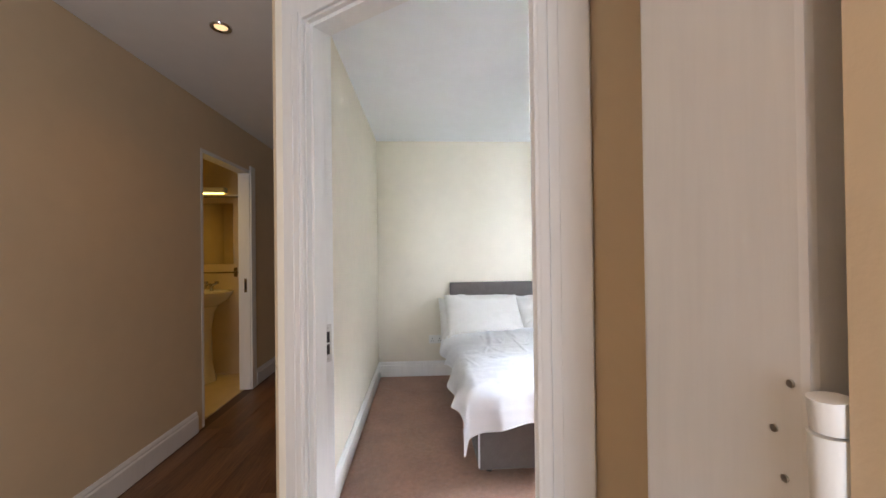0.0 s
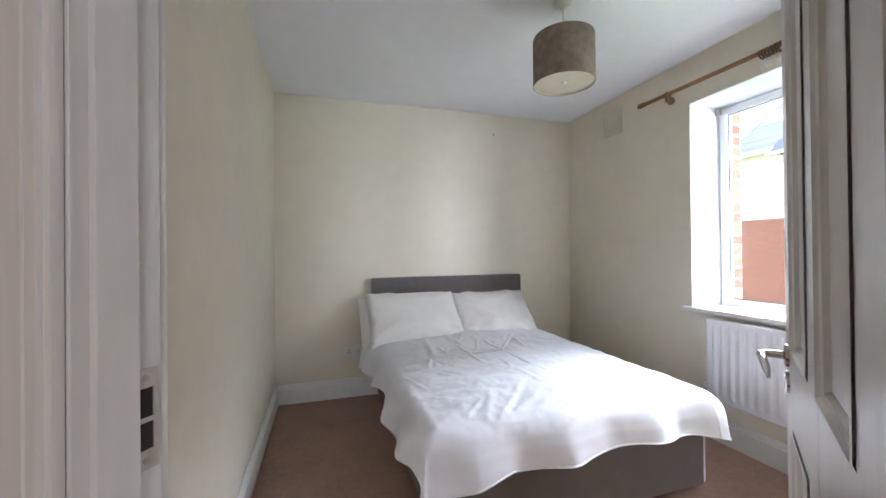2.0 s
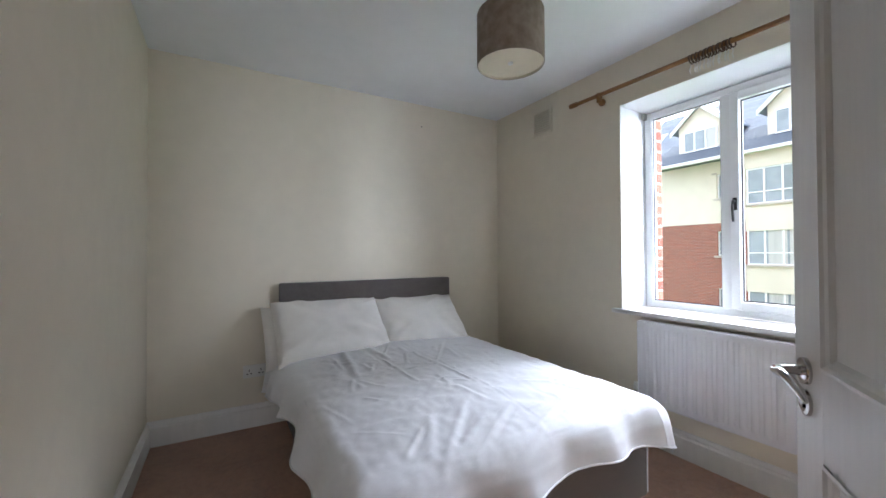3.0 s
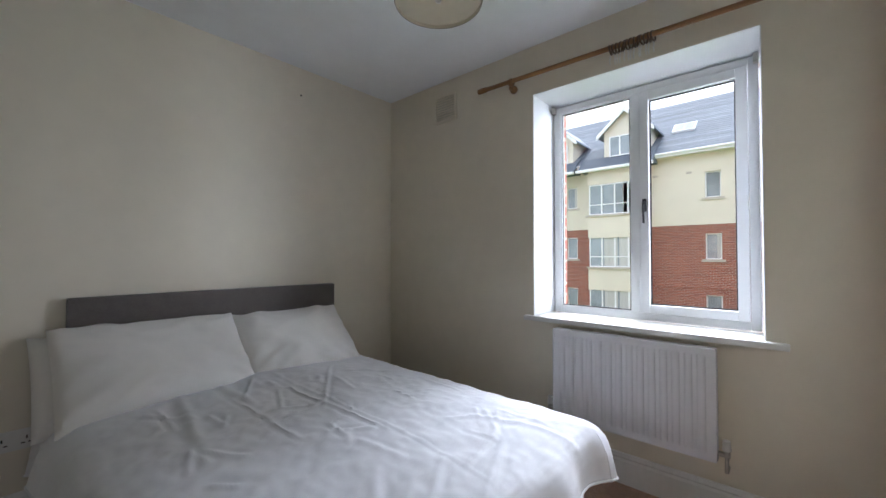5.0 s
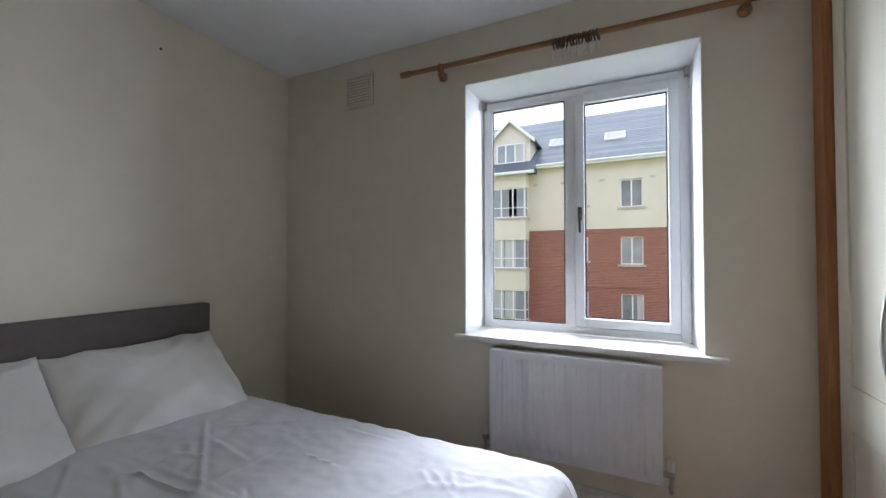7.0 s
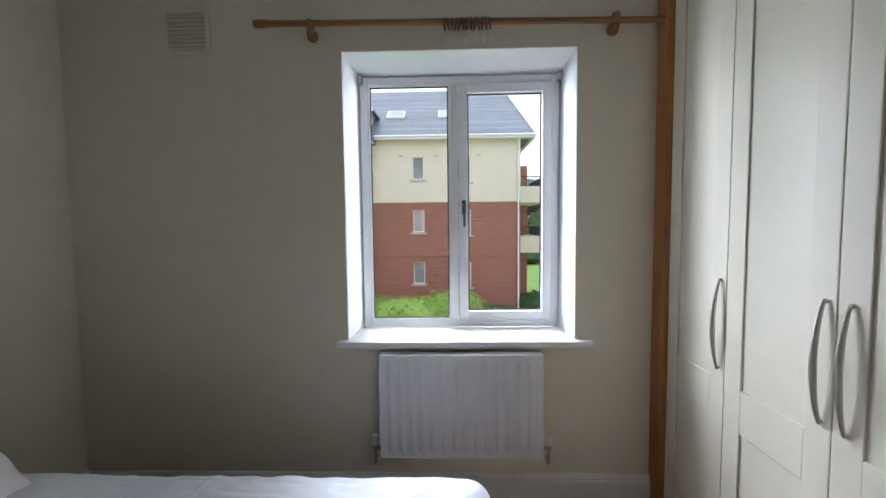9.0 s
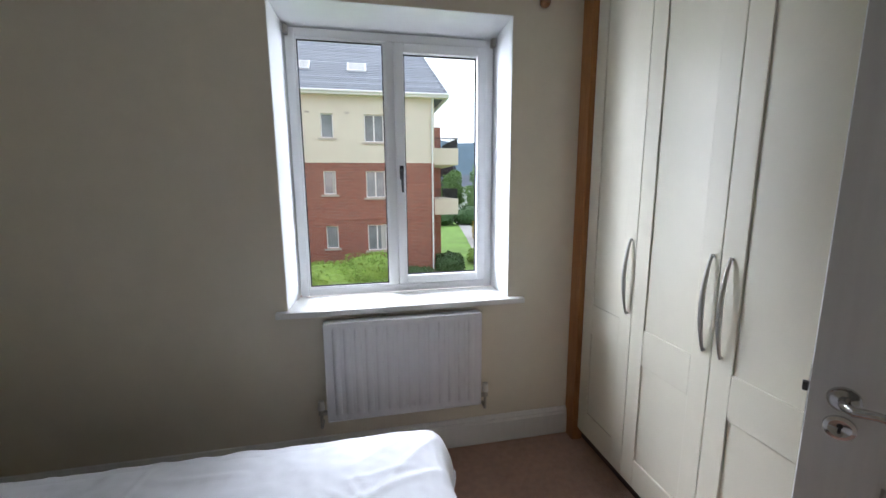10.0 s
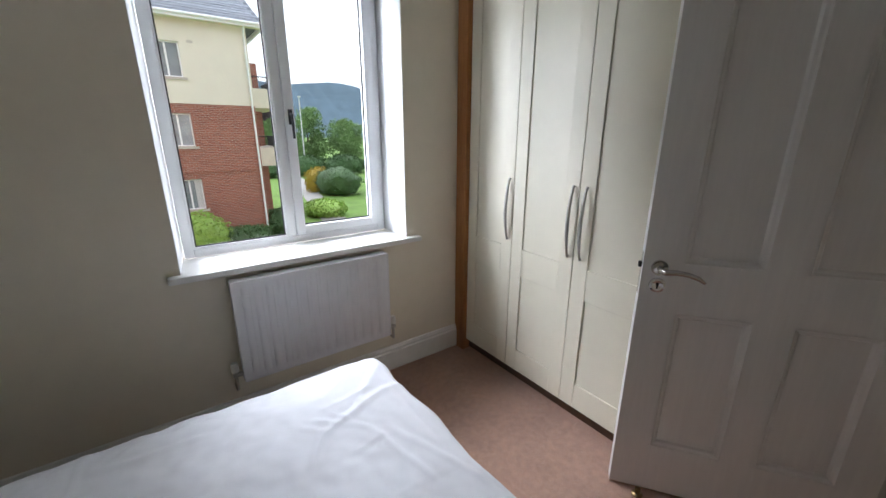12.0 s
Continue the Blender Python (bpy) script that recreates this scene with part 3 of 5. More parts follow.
for y in (3.11, 1.775):
    br = lathe(bmesh.new(), [(0.001, 0.0), (0.020, 0.004), (0.026, 0.018), (0.022, 0.032), (0.012, 0.042), (0.012, 0.062), (0.001, 0.07)], m=Matrix.Translation((RIGHT - 0.001, y, PZ - 0.035)) @ pose(0, 0, 0, 0, -90, 0))
    lathe(br, [(0.022, -0.012), (0.026, 0), (0.022, 0.012), (0.0145, 0.012), (0.0145, -0.012), (0.022, -0.012)], m=Matrix.Translation((PX, y, PZ)) @ pose(0, 0, 0, 90))
    tube(br, (PX + 0.004, y, PZ - 0.03), (PX, y, PZ - 0.016), 0.012)
    part("bracket", br, M_ROD, pole, "turned wooden bracket", smooth=True)
rng_ = bmesh.new()
lathe(rng_, [(0.0235 + 0.0045 * math.cos(k * math.tau / 6), 0.004 * math.sin(k * math.tau / 6)) for k in range(7)], seg=20, m=pose(0, 0, 0, 90))
ring_me = obj("ring", rng_, M_RING, smooth=True, parent=pole)
random.seed(4)
for i in range(13):
    y = 2.318 + i * 0.0165
    r = ring_me if i == 0 else ring_me.copy()
    if i:
        scene.collection.objects.link(r)
    r.location, r.rotation_euler = (PX, y, PZ - 0.012), (radians(random.uniform(-10, 10)), 0, radians(random.uniform(-14, 14)))
    hk = bmesh.new()
    dx, dy = random.uniform(-0.006, 0.006), random.uniform(-0.006, 0.006)
    bar(hk, [(PX, y, PZ - 0.036), (PX + dx, y + dy, PZ - 0.056), (PX + dx - 0.010, y + dy, PZ - 0.074), (PX + dx, y + dy, PZ - 0.092)], [0.0025, 0.0042, 0.0036, 0.0025], seg=6)
    part("hook", hk, M_PLASTIC, pole, "small pale curtain hook")

# ---------------------------------------------------------------- wall vent, nail, socket, ceiling lamp
vent = thing("wall_vent", "white painted louvred wall vent near the ceiling", "vent")
part("frame", box(box(box(boxm(RIGHT - 0.012, RIGHT - 0.001, 3.585, 3.80, 2.315, 2.335), RIGHT - 0.012, RIGHT - 0.001, 3.585, 3.80, 2.13, 2.15), RIGHT - 0.012, RIGHT - 0.001, 3.585, 3.605, 2.15, 2.315), RIGHT - 0.012, RIGHT - 0.001, 3.78, 3.80, 2.15, 2.315), M_WALL, vent)
# backing colour holds the shade behind the slats
part("backing", boxm(RIGHT - 0.003, RIGHT - 0.0012, 3.605, 3.78, 2.15, 2.315), M_IVORY_SHADE, vent)
for i in range(9):
    sb = boxm(-0.006, 0.006, 3.606, 3.779, -0.0015, 0.0015)
    sb.transform(Matrix.Translation((RIGHT - 0.008, 0, 2.160 + i * 0.018)) @ pose(0, 0, 0, 0, 35, 0))
    part("slat", sb, M_WALL, vent)
tagged(obj("nail", lathe(bmesh.new(), [(0.0005, 0.008), (0.006, 0.007), (0.006, 0.004), (0.0025, 0.003), (0.0025, -0.004)], seg=10, m=Matrix.Translation((1.417, FAR - 0.001, 2.246)) @ pose(0, 0, 0, 90)), M_DARK), "dark picture nail in the cream wall", "nail")

sock = thing("wall_socket", "white double mains socket above the skirting", "socket")
part("plate", boxm(0.07, 0.216, FAR - 0.010, FAR - 0.001, 0.335, 0.42, bevel=0.004), M_PLASTIC, sock)
for x in (0.107, 0.179):
    hs = bmesh.new()
    for dx, dz, w, h in ((0, 0.016, 0.0025, 0.007), (-0.011, -0.006, 0.006, 0.0025), (0.011, -0.006, 0.006, 0.0025)):
        box(hs, x + dx - w, x + dx + w, FAR - 0.0108, FAR - 0.0102, 0.368 + dz - h, 0.368 + dz + h)
    # holes are dark pieces on the plate, their shade in the colour
    part("socket_holes", hs, M_DARK, sock)
for x in (0.128, 0.158):
    part("rocker", boxm(x - 0.005, x + 0.005, FAR - 0.014, FAR - 0.0102, 0.392, 0.41, bevel=0.002), M_PLASTIC, sock)

LX, LY = 1.075, 2.72
DROP = -0.050
lamp = thing("pendant_lamp", "taupe fabric drum pendant shade on a white cord, unlit", "ceiling lamp", m=Matrix.Translation((LX, LY, CEIL)))
part("ceiling_rose", lathe(bmesh.new(), [(0.046, 0.002), (0.046, -0.016), (0.038, -0.026), (0.014, -0.032), (0.006, -0.045)]), M_PLASTIC, lamp, smooth=True)
part("cord", tube(bmesh.new(), (0, 0, -0.03), (0, 0, DROP - 0.19), 0.0035, seg=8), M_PLASTIC, lamp)
part("shade", lathe(bmesh.new(), [(0.148, DROP - 0.135), (0.150, DROP - 0.140), (0.150, DROP - 0.365), (0.148, DROP - 0.370)], seg=48), M_SHADE, lamp, smooth=True)
part("lining", lathe(bmesh.new(), [(0.1465, DROP - 0.136), (0.1465, DROP - 0.369)], seg=48), M_SHADEIN, lamp, "cream inner lining", smooth=True)
part("diffuser", lathe(bmesh.new(), [(0.001, DROP - 0.352), (0.146, DROP - 0.352), (0.146, DROP - 0.358), (0.001, DROP - 0.358)], seg=48), M_SHADEIN, lamp, "cream disc diffuser")
part("diffuser_knob", lathe(bmesh.new(), [(0.012, DROP - 0.358), (0.010, DROP - 0.366), (0.001, DROP - 0.370)], seg=14), M_PLASTIC, lamp, smooth=True)
spk = bmesh.new()
for k in range(3):
    a = k * math.tau / 3 + 0.4
    tube(spk, (0, 0, DROP - 0.185), (0.147 * math.cos(a), 0.147 * math.sin(a), DROP - 0.142), 0.0025, seg=6)
tube(spk, (0, 0, DROP - 0.18), (0, 0, DROP - 0.25), 0.018)
part("lamp_holder", spk, M_PLASTIC, lamp, smooth=True)

# ---------------------------------------------------------------- bed
BX0, BX1, BY0, BY1 = 0.325, 1.677, 2.475, 4.23
bed = thing("bed", "grey upholstered double divan bed against the wall", "bed")
base = boxm(BX0, BX1, BY0, BY1, 0.035, 0.36, bevel=0.018)
part("base", base, M_FABRIC, bed, smooth=True)
for x in (BX0 + 0.004, BX1 - 0.004):
    pip = tube(bmesh.new(), (x, BY0 + 0.004, 0.05), (x, BY0 + 0.004, 0.345), 0.006, seg=8)
    part("piping", pip, M_SHEET, bed, "pale corner piping", smooth=True)
part("mattress", boxm(BX0 + 0.01, BX1 - 0.01, BY0 + 0.02, BY1, 0.362, 0.50, bevel=0.05), M_PILLOW, bed, smooth=True)
for x in (BX0 + 0.07, BX1 - 0.07):
    for y in (BY0 + 0.07, BY1 - 0.1):
        part("foot", tube(bmesh.new(), (x, y, 0), (x, y, 0.036), 0.02, 0.024), M_DARK, bed)
part("headboard", boxm(0.291, 1.648, FAR - 0.065, FAR - 0.004, 0.32, 0.966, bevel=0.014), M_FABRIC, bed, smooth=True)


def fold(x, y, ax, ay, bx, by, width, height):
    """One soft crease of the cloth along a line from a to b."""
    dx, dy = bx - ax, by - ay
    ln = math.hypot(dx, dy)
    t = ((x - ax) * dx + (y - ay) * dy) / ln / ln
    if t < -0.15 or t > 1.15:
        return 0.0
    d = ((x - ax) * dy - (y - ay) * dx) / ln
    fade = max(0.0, min(1.0, (t + 0.15) / 0.3, (1.15 - t) / 0.3))
    return height * fade * (math.exp(-(d / width) ** 2) - 0.5 * math.exp(-((d - 1.6 * width) / width) ** 2))


random.seed(11)
FOLDS = []
for i in range(30):
    x, y = random.uniform(0.35, 1.75), random.uniform(2.45, 3.9)
    a, ln = random.choice((random.gauss(2.2, 0.35), random.gauss(0.9, 0.4), random.gauss(1.6, 0.5))), random.uniform(0.06, 0.22)
    FOLDS.append((x, y, x + ln * math.cos(a), y + ln * math.sin(a), random.uniform(0.006, 0.013), random.uniform(0.004, 0.010)))
FOLDS += [(1.02, 3.95, 1.02, 2.45, 0.006, 0.004), (0.4, 3.3, 1.75, 3.28, 0.006, 0.0035), (0.62, 3.85, 0.55, 3.3, 0.022, 0.014), (0.78, 3.85, 0.80, 3.5, 0.018, 0.012), (0.55, 2.42, 0.80, 2.70, 0.016, 0.008), (0.62, 2.38, 0.98, 2.62, 0.012, 0.007), (0.85, 2.40, 1.20, 2.55, 0.012, 0.007), (1.60, 2.42, 1.35, 2.62, 0.012, 0.007), (1.45, 2.40, 1.30, 2.75, 0.012, 0.006)]
FOLDS += [(1.02, 2.56, 1.22, 2.60, 0.009, 0.0045), (1.22, 2.60, 1.40, 2.70, 0.009, 0.0050), (1.20, 2.70, 1.22, 2.58, 0.009, 0.0040), (1.40, 2.70, 1.44, 2.52, 0.009, 0.0045), (1.48, 2.66, 1.60, 2.50, 0.010, 0.0050), (0.52, 2.46, 0.66, 2.72, 0.018, 0.0065), (0.60, 2.45, 0.84, 2.60, 0.015, 0.0055), (1.30, 3.60, 1.55, 3.35, 0.011, 0.0040), (0.45, 3.75, 0.60, 3.50, 0.013, 0.0055)]
# long fold lines pressed into the cloth
FOLDS += [(0.76, 3.65, 0.77, 3.26, 0.008, 0.007), (0.77, 3.27, 0.97, 3.27, 0.008, 0.007), (0.98, 3.57, 0.98, 3.27, 0.008, 0.007), (0.98, 3.26, 1.3, 3.73, 0.008, 0.007), (0.99, 3.24, 1.0, 2.91, 0.008, 0.007), (0.76, 3.27, 0.77, 3.06, 0.008, 0.007), (0.52, 3.73, 0.52, 3.48, 0.008, 0.007), (0.91, 3.8, 0.8, 3.59, 0.008, 0.007), (0.93, 3.56, 0.85, 3.36, 0.008, 0.007), (0.89, 3.08, 0.87, 2.95, 0.008, 0.007), (0.64, 3.36, 0.68, 3.45, 0.008, 0.007)]

dv = bmesh.new()
NX, NY = 210, 210
TOP = 0.518
DW = BX1 - BX0 - 0.06
cols = []
for j in range(NY + 1):
    row = []
    for i in range(NX + 1):
        u = -0.30 + i / NX * (BX1 - BX0 + 0.52)      # cloth lengths across and along
        v = -0.25 + j / NY * (1.66 + 0.25)
        over_l, over_r, over_f = max(0.0, -u), max(0.0, u - DW), max(0.0, -v)
        hang_l = 0.72 + 0.30 * noise.noise((v * 2.1, 3.3, 0)) + 0.10 * max(0.0, (v - 0.9) / 0.7)
        hang_f = 0.84 + 0.14 * noise.noise((u * 2.3, 7.7, 0)) + 0.18 * max(0.0, 1 - u / 0.25) + 0.15 * max(0.0, 1 - (BX1 - BX0 - u) / 0.2)
        hang_r = 0.6 + 0.25 * noise.noise((v * 2.2, 9.1, 0))
        over_l, over_f, over_r = over_l * hang_l, over_f * hang_f, over_r * hang_r

        def roll(o, r=0.085):
            """How far out and down a cloth goes that hangs o past an edge."""
            q = o / r
            if q < 1.35:
                return r * math.sin(q), r * (1 - math.cos(q))
            e = o - 1.35 * r
            return r * math.sin(1.35) + e * 0.20, r * (1 - math.cos(1.35)) + e * 0.97
        ol, dl_ = roll(over_l); orr, dr = roll(over_r); of, df = roll(over_f)
        x = BX0 + 0.008 + min(max(u, 0), DW - 0.016) - ol + orr
        y = BY0 + 0.005 + max(v, 0) - of
        drop = math.hypot(max(dl_, dr), df) if df and (dl_ or dr) else max(dl_, dr, df)
        wav = 0.0
        if drop > 0.02:
            k = min(1.0, drop / 0.15)
            side = (v if max(dl_, dr) > df else u)
            wav = k * (0.020 * math.sin(side * 15 + 2.5 * noise.noise((side * 2, 1, 5))) + 0.018 * noise.noise((side * 9, drop * 3, 2)))
        if max(dl_, dr) > df:
            x += (wav + (0.02 + 0.05 * max(0.0, v - 0.9)) * min(1, drop / 0.1)) * (-1 if dl_ else 1)
        elif df:
            y -= wav + 0.02 * min(1, drop / 0.1)
        edge = min(u, DW - u, v + 0.02)
        puff = (0.030 + 0.014 * min(1.0, max(0.0, (u - 0.35) / 0.4))) * (1 - math.exp(-max(0.0, edge) / 0.16)) * (1 - 0.4 * max(0.0, v - 1.2))
        crease = 0.7 * sum(fold(x, y, *f) for f in FOLDS)
        z = TOP - drop + puff + (crease + 0.010 * noise.noise((x * 3, y * 3, 0)) + 0.006 * noise.noise((x * 9, y * 12, 4)) + 0.0025 * noise.noise((x * 27, y * 22, 9))) * (1.0 if drop < 0.05 else 0.4)
        if v > 1.56:
            z -= (v - 1.56) * 0.25
        row.append(dv.verts.new((x, y, z)))
    cols.append(row)
for a, b in zip(cols, cols[1:]):
    for i in range(NX):
        dv.faces.new((a[i], a[i + 1], b[i + 1], b[i]))
HEM = [r[0].co.copy() for r in reversed(cols)] + [v.co.copy() for v in cols[0][1:]] + [r[-1].co.copy() for r in cols[1:]]
duvet = tagged(obj("duvet", dv, M_SHEET, smooth=True), "creased white cotton duvet spread over the bed", "duvet")
part("hem", bar(bmesh.new(), HEM, [0.0045] * len(HEM), seg=6), M_SHEET, duvet, "stitched white cotton hem", smooth=True)
sol = duvet.modifiers.new("thickness", "SOLIDIFY")
sol.thickness, sol.offset = 0.008, -1


def pillow(x, y, z, w, h, tilt, turn, seed, label):
    """A plump pillow with a flat sewn edge, its corners pulled out."""
    bm = bmesh.new()
    n = 40
    layers = []
    for s in (1, -1):
        g = []
        for j in range(n + 1):
            r = []
            for i in range(n + 1):
                a, b = i / n * 2 - 1, j / n * 2 - 1
                ca, cb = max(0, 1 - abs(a) ** 2.6), max(0, 1 - abs(b) ** 2.6)
                t = 0.085 * (ca * cb) ** 0.45
                pin = 1 - 0.05 * (1 - abs(a)) * 1.0 * (abs(b) ** 3) - 0.02 * (1 - b * b) * abs(a) ** 3
                px, py = a * w / 2 * pin, b * h / 2 * (1 - 0.06 * (1 - a * a) * abs(b) ** 3)
                wr = 0.016 * noise.noise((a * 3 + seed, b * 3, s)) + 0.012 * math.sin(13 * (abs(a) - abs(b)) + 3 * noise.noise((a * 2, b * 2 + seed, 0))) * (abs(a) * abs(b)) ** 0.8
                r.append(bm.verts.new((px, py + 0.012 * noise.noise((a * 2.5, b * 2.5, seed)), s * (t * (1 + 0.5 * (-b if b < 0 else -b * 0.3)) + 0.003) + wr * (ca * cb) ** 0.25)))
            g.append(r)
        for a_, b_ in zip(g, g[1:]):
            for i in range(n):
                bm.faces.new((a_[i], a_[i + 1], b_[i + 1], b_[i]))
        layers.append(g)
    bmesh.ops.remove_doubles(bm, verts=bm.verts, dist=0.0002)
    t, d = layers
    edge = lambda g: [g[0][i] for i in range(n)] + [g[j][n] for j in range(n)] + [g[n][n - i] for i in range(n)] + [g[n - j][0] for j in range(n)]
    ea, eb = edge(t), edge(d)
    for i in range(len(ea)):
        k = (i + 1) % len(ea)
        try:
            bm.faces.new((ea[i], ea[k], eb[k], eb[i]))
        except ValueError:
            pass
    ob = tagged(obj("pillow", bm, M_PILLOW, smooth=True), label, "pillow", "pillows on the bed")
    ob.matrix_world = pose(x, y, z, tilt, 0, turn)
    return ob


pillow(0.600, 4.03, 0.664, 0.74, 0.50, 44, 2, 1.3, "plump cream-white pillow leaning on the headboard")
pillow(1.280, 4.04, 0.650, 0.66, 0.49, 43, -3, 7.1, "plump cream-white pillow with pinched corners")
pillow(0.535, 4.12, 0.628, 0.72, 0.46, 50, 2, 4.4, "cream-white pillow tucked behind another pillow")

# ---------------------------------------------------------------- wardrobe
EDGES = [2.132, 1.774, 1.390, 1.005]
ward = thing("wardrobe", "ivory floor-to-ceiling fitted wardrobe with shaker doors", "wardrobe")
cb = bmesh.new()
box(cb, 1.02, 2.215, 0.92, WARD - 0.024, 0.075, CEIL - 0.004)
# carcass coloured darker for the shade between the doors
part("carcass", cb, M_IVORY_SHADE, ward)
part("plinth", boxm(1.02, 2.215, 0.95, WARD - 0.04, 0.0, 0.073), M_PLINTH, ward, "dark recessed plinth")
for i, (xb, xa) in enumerate(zip(EDGES, EDGES[1:])):
    x0, x1, z0, z1 = xa + 0.0018, xb - 0.0018, 0.075, CEIL - 0.012
    d = bmesh.new()
    FR = 0.074
    box(d, x0, x1, WARD - 0.022, WARD - 0.0075, z0, z1)
    zs = (z0, 0.204, 0.634, 0.784, z1 - 0.10, z1)
    door = part("door", d, M_WARD, ward)
    for a, b in ((x0, x0 + FR), (x1 - FR, x1)):
        part("stile", boxm(a, b, WARD - 0.0073, WARD, z0, z1, bevel=0.0035), M_WARD, door)
    for a, b in ((zs[0], zs[1]), (zs[2], zs[3]), (zs[4], zs[5])):
        part("rail", boxm(x0 + FR + 0.0003, x1 - FR - 0.0003, WARD - 0.0073, WARD - 0.0002, a, b, bevel=0.0035), M_WARD, door)
    hx = x0 + 0.026 if i in (0, 1) else x1 - 0.036
    if i < 3:
        pts, rad_ = [], []
        for k in range(15):
            t = k / 14
            pts.append((hx, WARD + 0.006 + 0.022 * math.sin(math.pi * t) ** 0.8, 0.820 + 0.325 * t))
            rad_.append(0.0045 + 0.004 * math.sin(math.pi * t))
        h = bar(bmesh.new(), pts, rad_)
        for z in (0.826, 1.139):
            tube(h, (hx, WARD - 0.001, z), (hx, WARD + 0.010, z), 0.0055, seg=10)
        part("handle", h, M_NICKEL, door, "brushed nickel bow handle", smooth=True)
setting("wardrobe_scribe", boxm(2.134, RIGHT - 0.0005, WARD - 0.03, WARD + 0.026, 0.0, CEIL - 0.001, bevel=0.003), M_OAK, "orange-stained wooden scribe strip beside the wardrobe", "trim")

# ---------------------------------------------------------------- bedroom door, open
K = S + U * (W + 0.038) + N * 0.040
LEAF, THICK = 0.80, 0.042
E1 = Vector((0.812, 0.583, 0)).normalized()        # along the leaf from its hinges
E2 = Vector((-E1.y, E1.x, 0))                      # out of the face that is seen from the bedroom
leaf = tagged(new("door_1"), "white painted four-panel door standing wide open", "door", kind="structure")
leaf.matrix_world = Matrix(((E1.x, E2.x, 0, K.x), (E1.y, E2.y, 0, K.y), (0, 0, 1, 0), (0, 0, 0, 1)))
lf = bmesh.new()
ST, MU = 0.115, 0.10
xs = (0.004, ST, LEAF / 2 - MU / 2, LEAF / 2 + MU / 2, LEAF - ST, LEAF)
zs = (0.012, 0.215, 0.775, 0.945, 1.92, 2.035)
for a, b in ((xs[0], xs[1]), (xs[2], xs[3]), (xs[4], xs[5])):
    box(lf, a, b, 0, THICK, zs[0], zs[5])
for a, b in ((zs[0], zs[1]), (zs[2], zs[3]), (zs[4], zs[5])):
    box(lf, xs[1], xs[2], 0.0002, THICK - 0.0002, a, b); box(lf, xs[3], xs[4], 0.0002, THICK - 0.0002, a, b)
part("leaf_frame", lf, M_DOOR, leaf)
for x0, x1 in ((xs[1], xs[2]), (xs[3], xs[4])):
    for z0, z1 in ((zs[1], zs[2]), (zs[3], zs[4])):
        pb = bmesh.new()
        box(pb, x0, x1, 0.012, THICK - 0.012, z0, z1)
        panel = part("panel", pb, M_DOOR, leaf)
        for face, sgn in ((THICK, 1), (0.0, -1)):
            mb = bmesh.new()
            q = [(0.000, 0.003), (0.006, 0.004), (0.012, -0.001), (0.020, -0.004), (0.026, -0.012)]
            loops = []
            for inset, up in q:
                yy = face + sgn * up
                loops.append([mb.verts.new(c) for c in ((x0 + inset, yy, z0 + inset), (x1 - inset, yy, z0 + inset), (x1 - inset, yy, z1 - inset), (x0 + inset, yy, z1 - inset))])
            for a, b in zip(loops, loops[1:]):
                for k in range(4):
                    mb.faces.new((a[k], a[(k + 1) % 4], b[(k + 1) % 4], b[k]))
            part("moulding", mb, M_DOOR, panel)
HXX, HZ = LEAF - 0.052, 0.928
for face, sgn in ((THICK, 1), (0.0, -1)):
    mm = Matrix.Translation((HXX, face, HZ)) @ pose(0, 0, 0, -90 * sgn)
    ros = lathe(bmesh.new(), [(0.001, 0.010), (0.012, 0.010), (0.020, 0.007), (0.0255, 0.008), (0.0265, 0.004), (0.0265, -0.001)], m=mm)
    part("rose", ros, M_CHROME, leaf, "round chrome rose", smooth=True)
    lv = bmesh.new()
    pts = [(HXX, face + sgn * 0.006, HZ), (HXX, face + sgn * 0.040, HZ), (HXX - 0.010, face + sgn * 0.050, HZ), (HXX - 0.040, face + sgn * 0.052, HZ + 0.003), (HXX - 0.075, face + sgn * 0.050, HZ - 0.001), (HXX - 0.105, face + sgn * 0.046, HZ - 0.012), (HXX - 0.125, face + sgn * 0.044, HZ - 0.026)]
    bar(lv, pts, [0.010, 0.009, 0.0105, 0.009, 0.0085, 0.008, 0.004], seg=12)
    part("lever", lv, M_CHROME, leaf, "curved chrome lever handle", smooth=True)
    mm = Matrix.Translation((HXX, face, HZ - 0.062)) @ pose(0, 0, 0, -90 * sgn)
    esc = part("escutcheon", lathe(bmesh.new(), [(0.001, 0.006), (0.014, 0.006), (0.018, 0.008), (0.025, 0.006), (0.026, -0.001)], m=mm), M_CHROME, leaf, "round chrome keyhole cover", smooth=True)
    kh = tube(bmesh.new(), (HXX, face + sgn * 0.0055, HZ - 0.057), (HXX, face + sgn * 0.0068, HZ - 0.057), 0.005, seg=12)
    box(kh, HXX - 0.0025, HXX + 0.0025, face + sgn * 0.0055, face + sgn * 0.0068, HZ - 0.073, HZ - 0.057)
    # keyhole's inner shade drawn as a dark piece on the cover
    part("keyhole", kh, M_DARK, esc)
part("latch_plate", boxm(LEAF, LEAF + 0.0015, 0.010, 0.032, 0.825, 0.975), M_CHROME, leaf, "steel latch face plate")
part("latch_bolt", boxm(LEAF + 0.0015, LEAF + 0.011, 0.014, 0.028, 0.920, 0.940, bevel=0.003), M_DARK, leaf, "dark latch bolt")
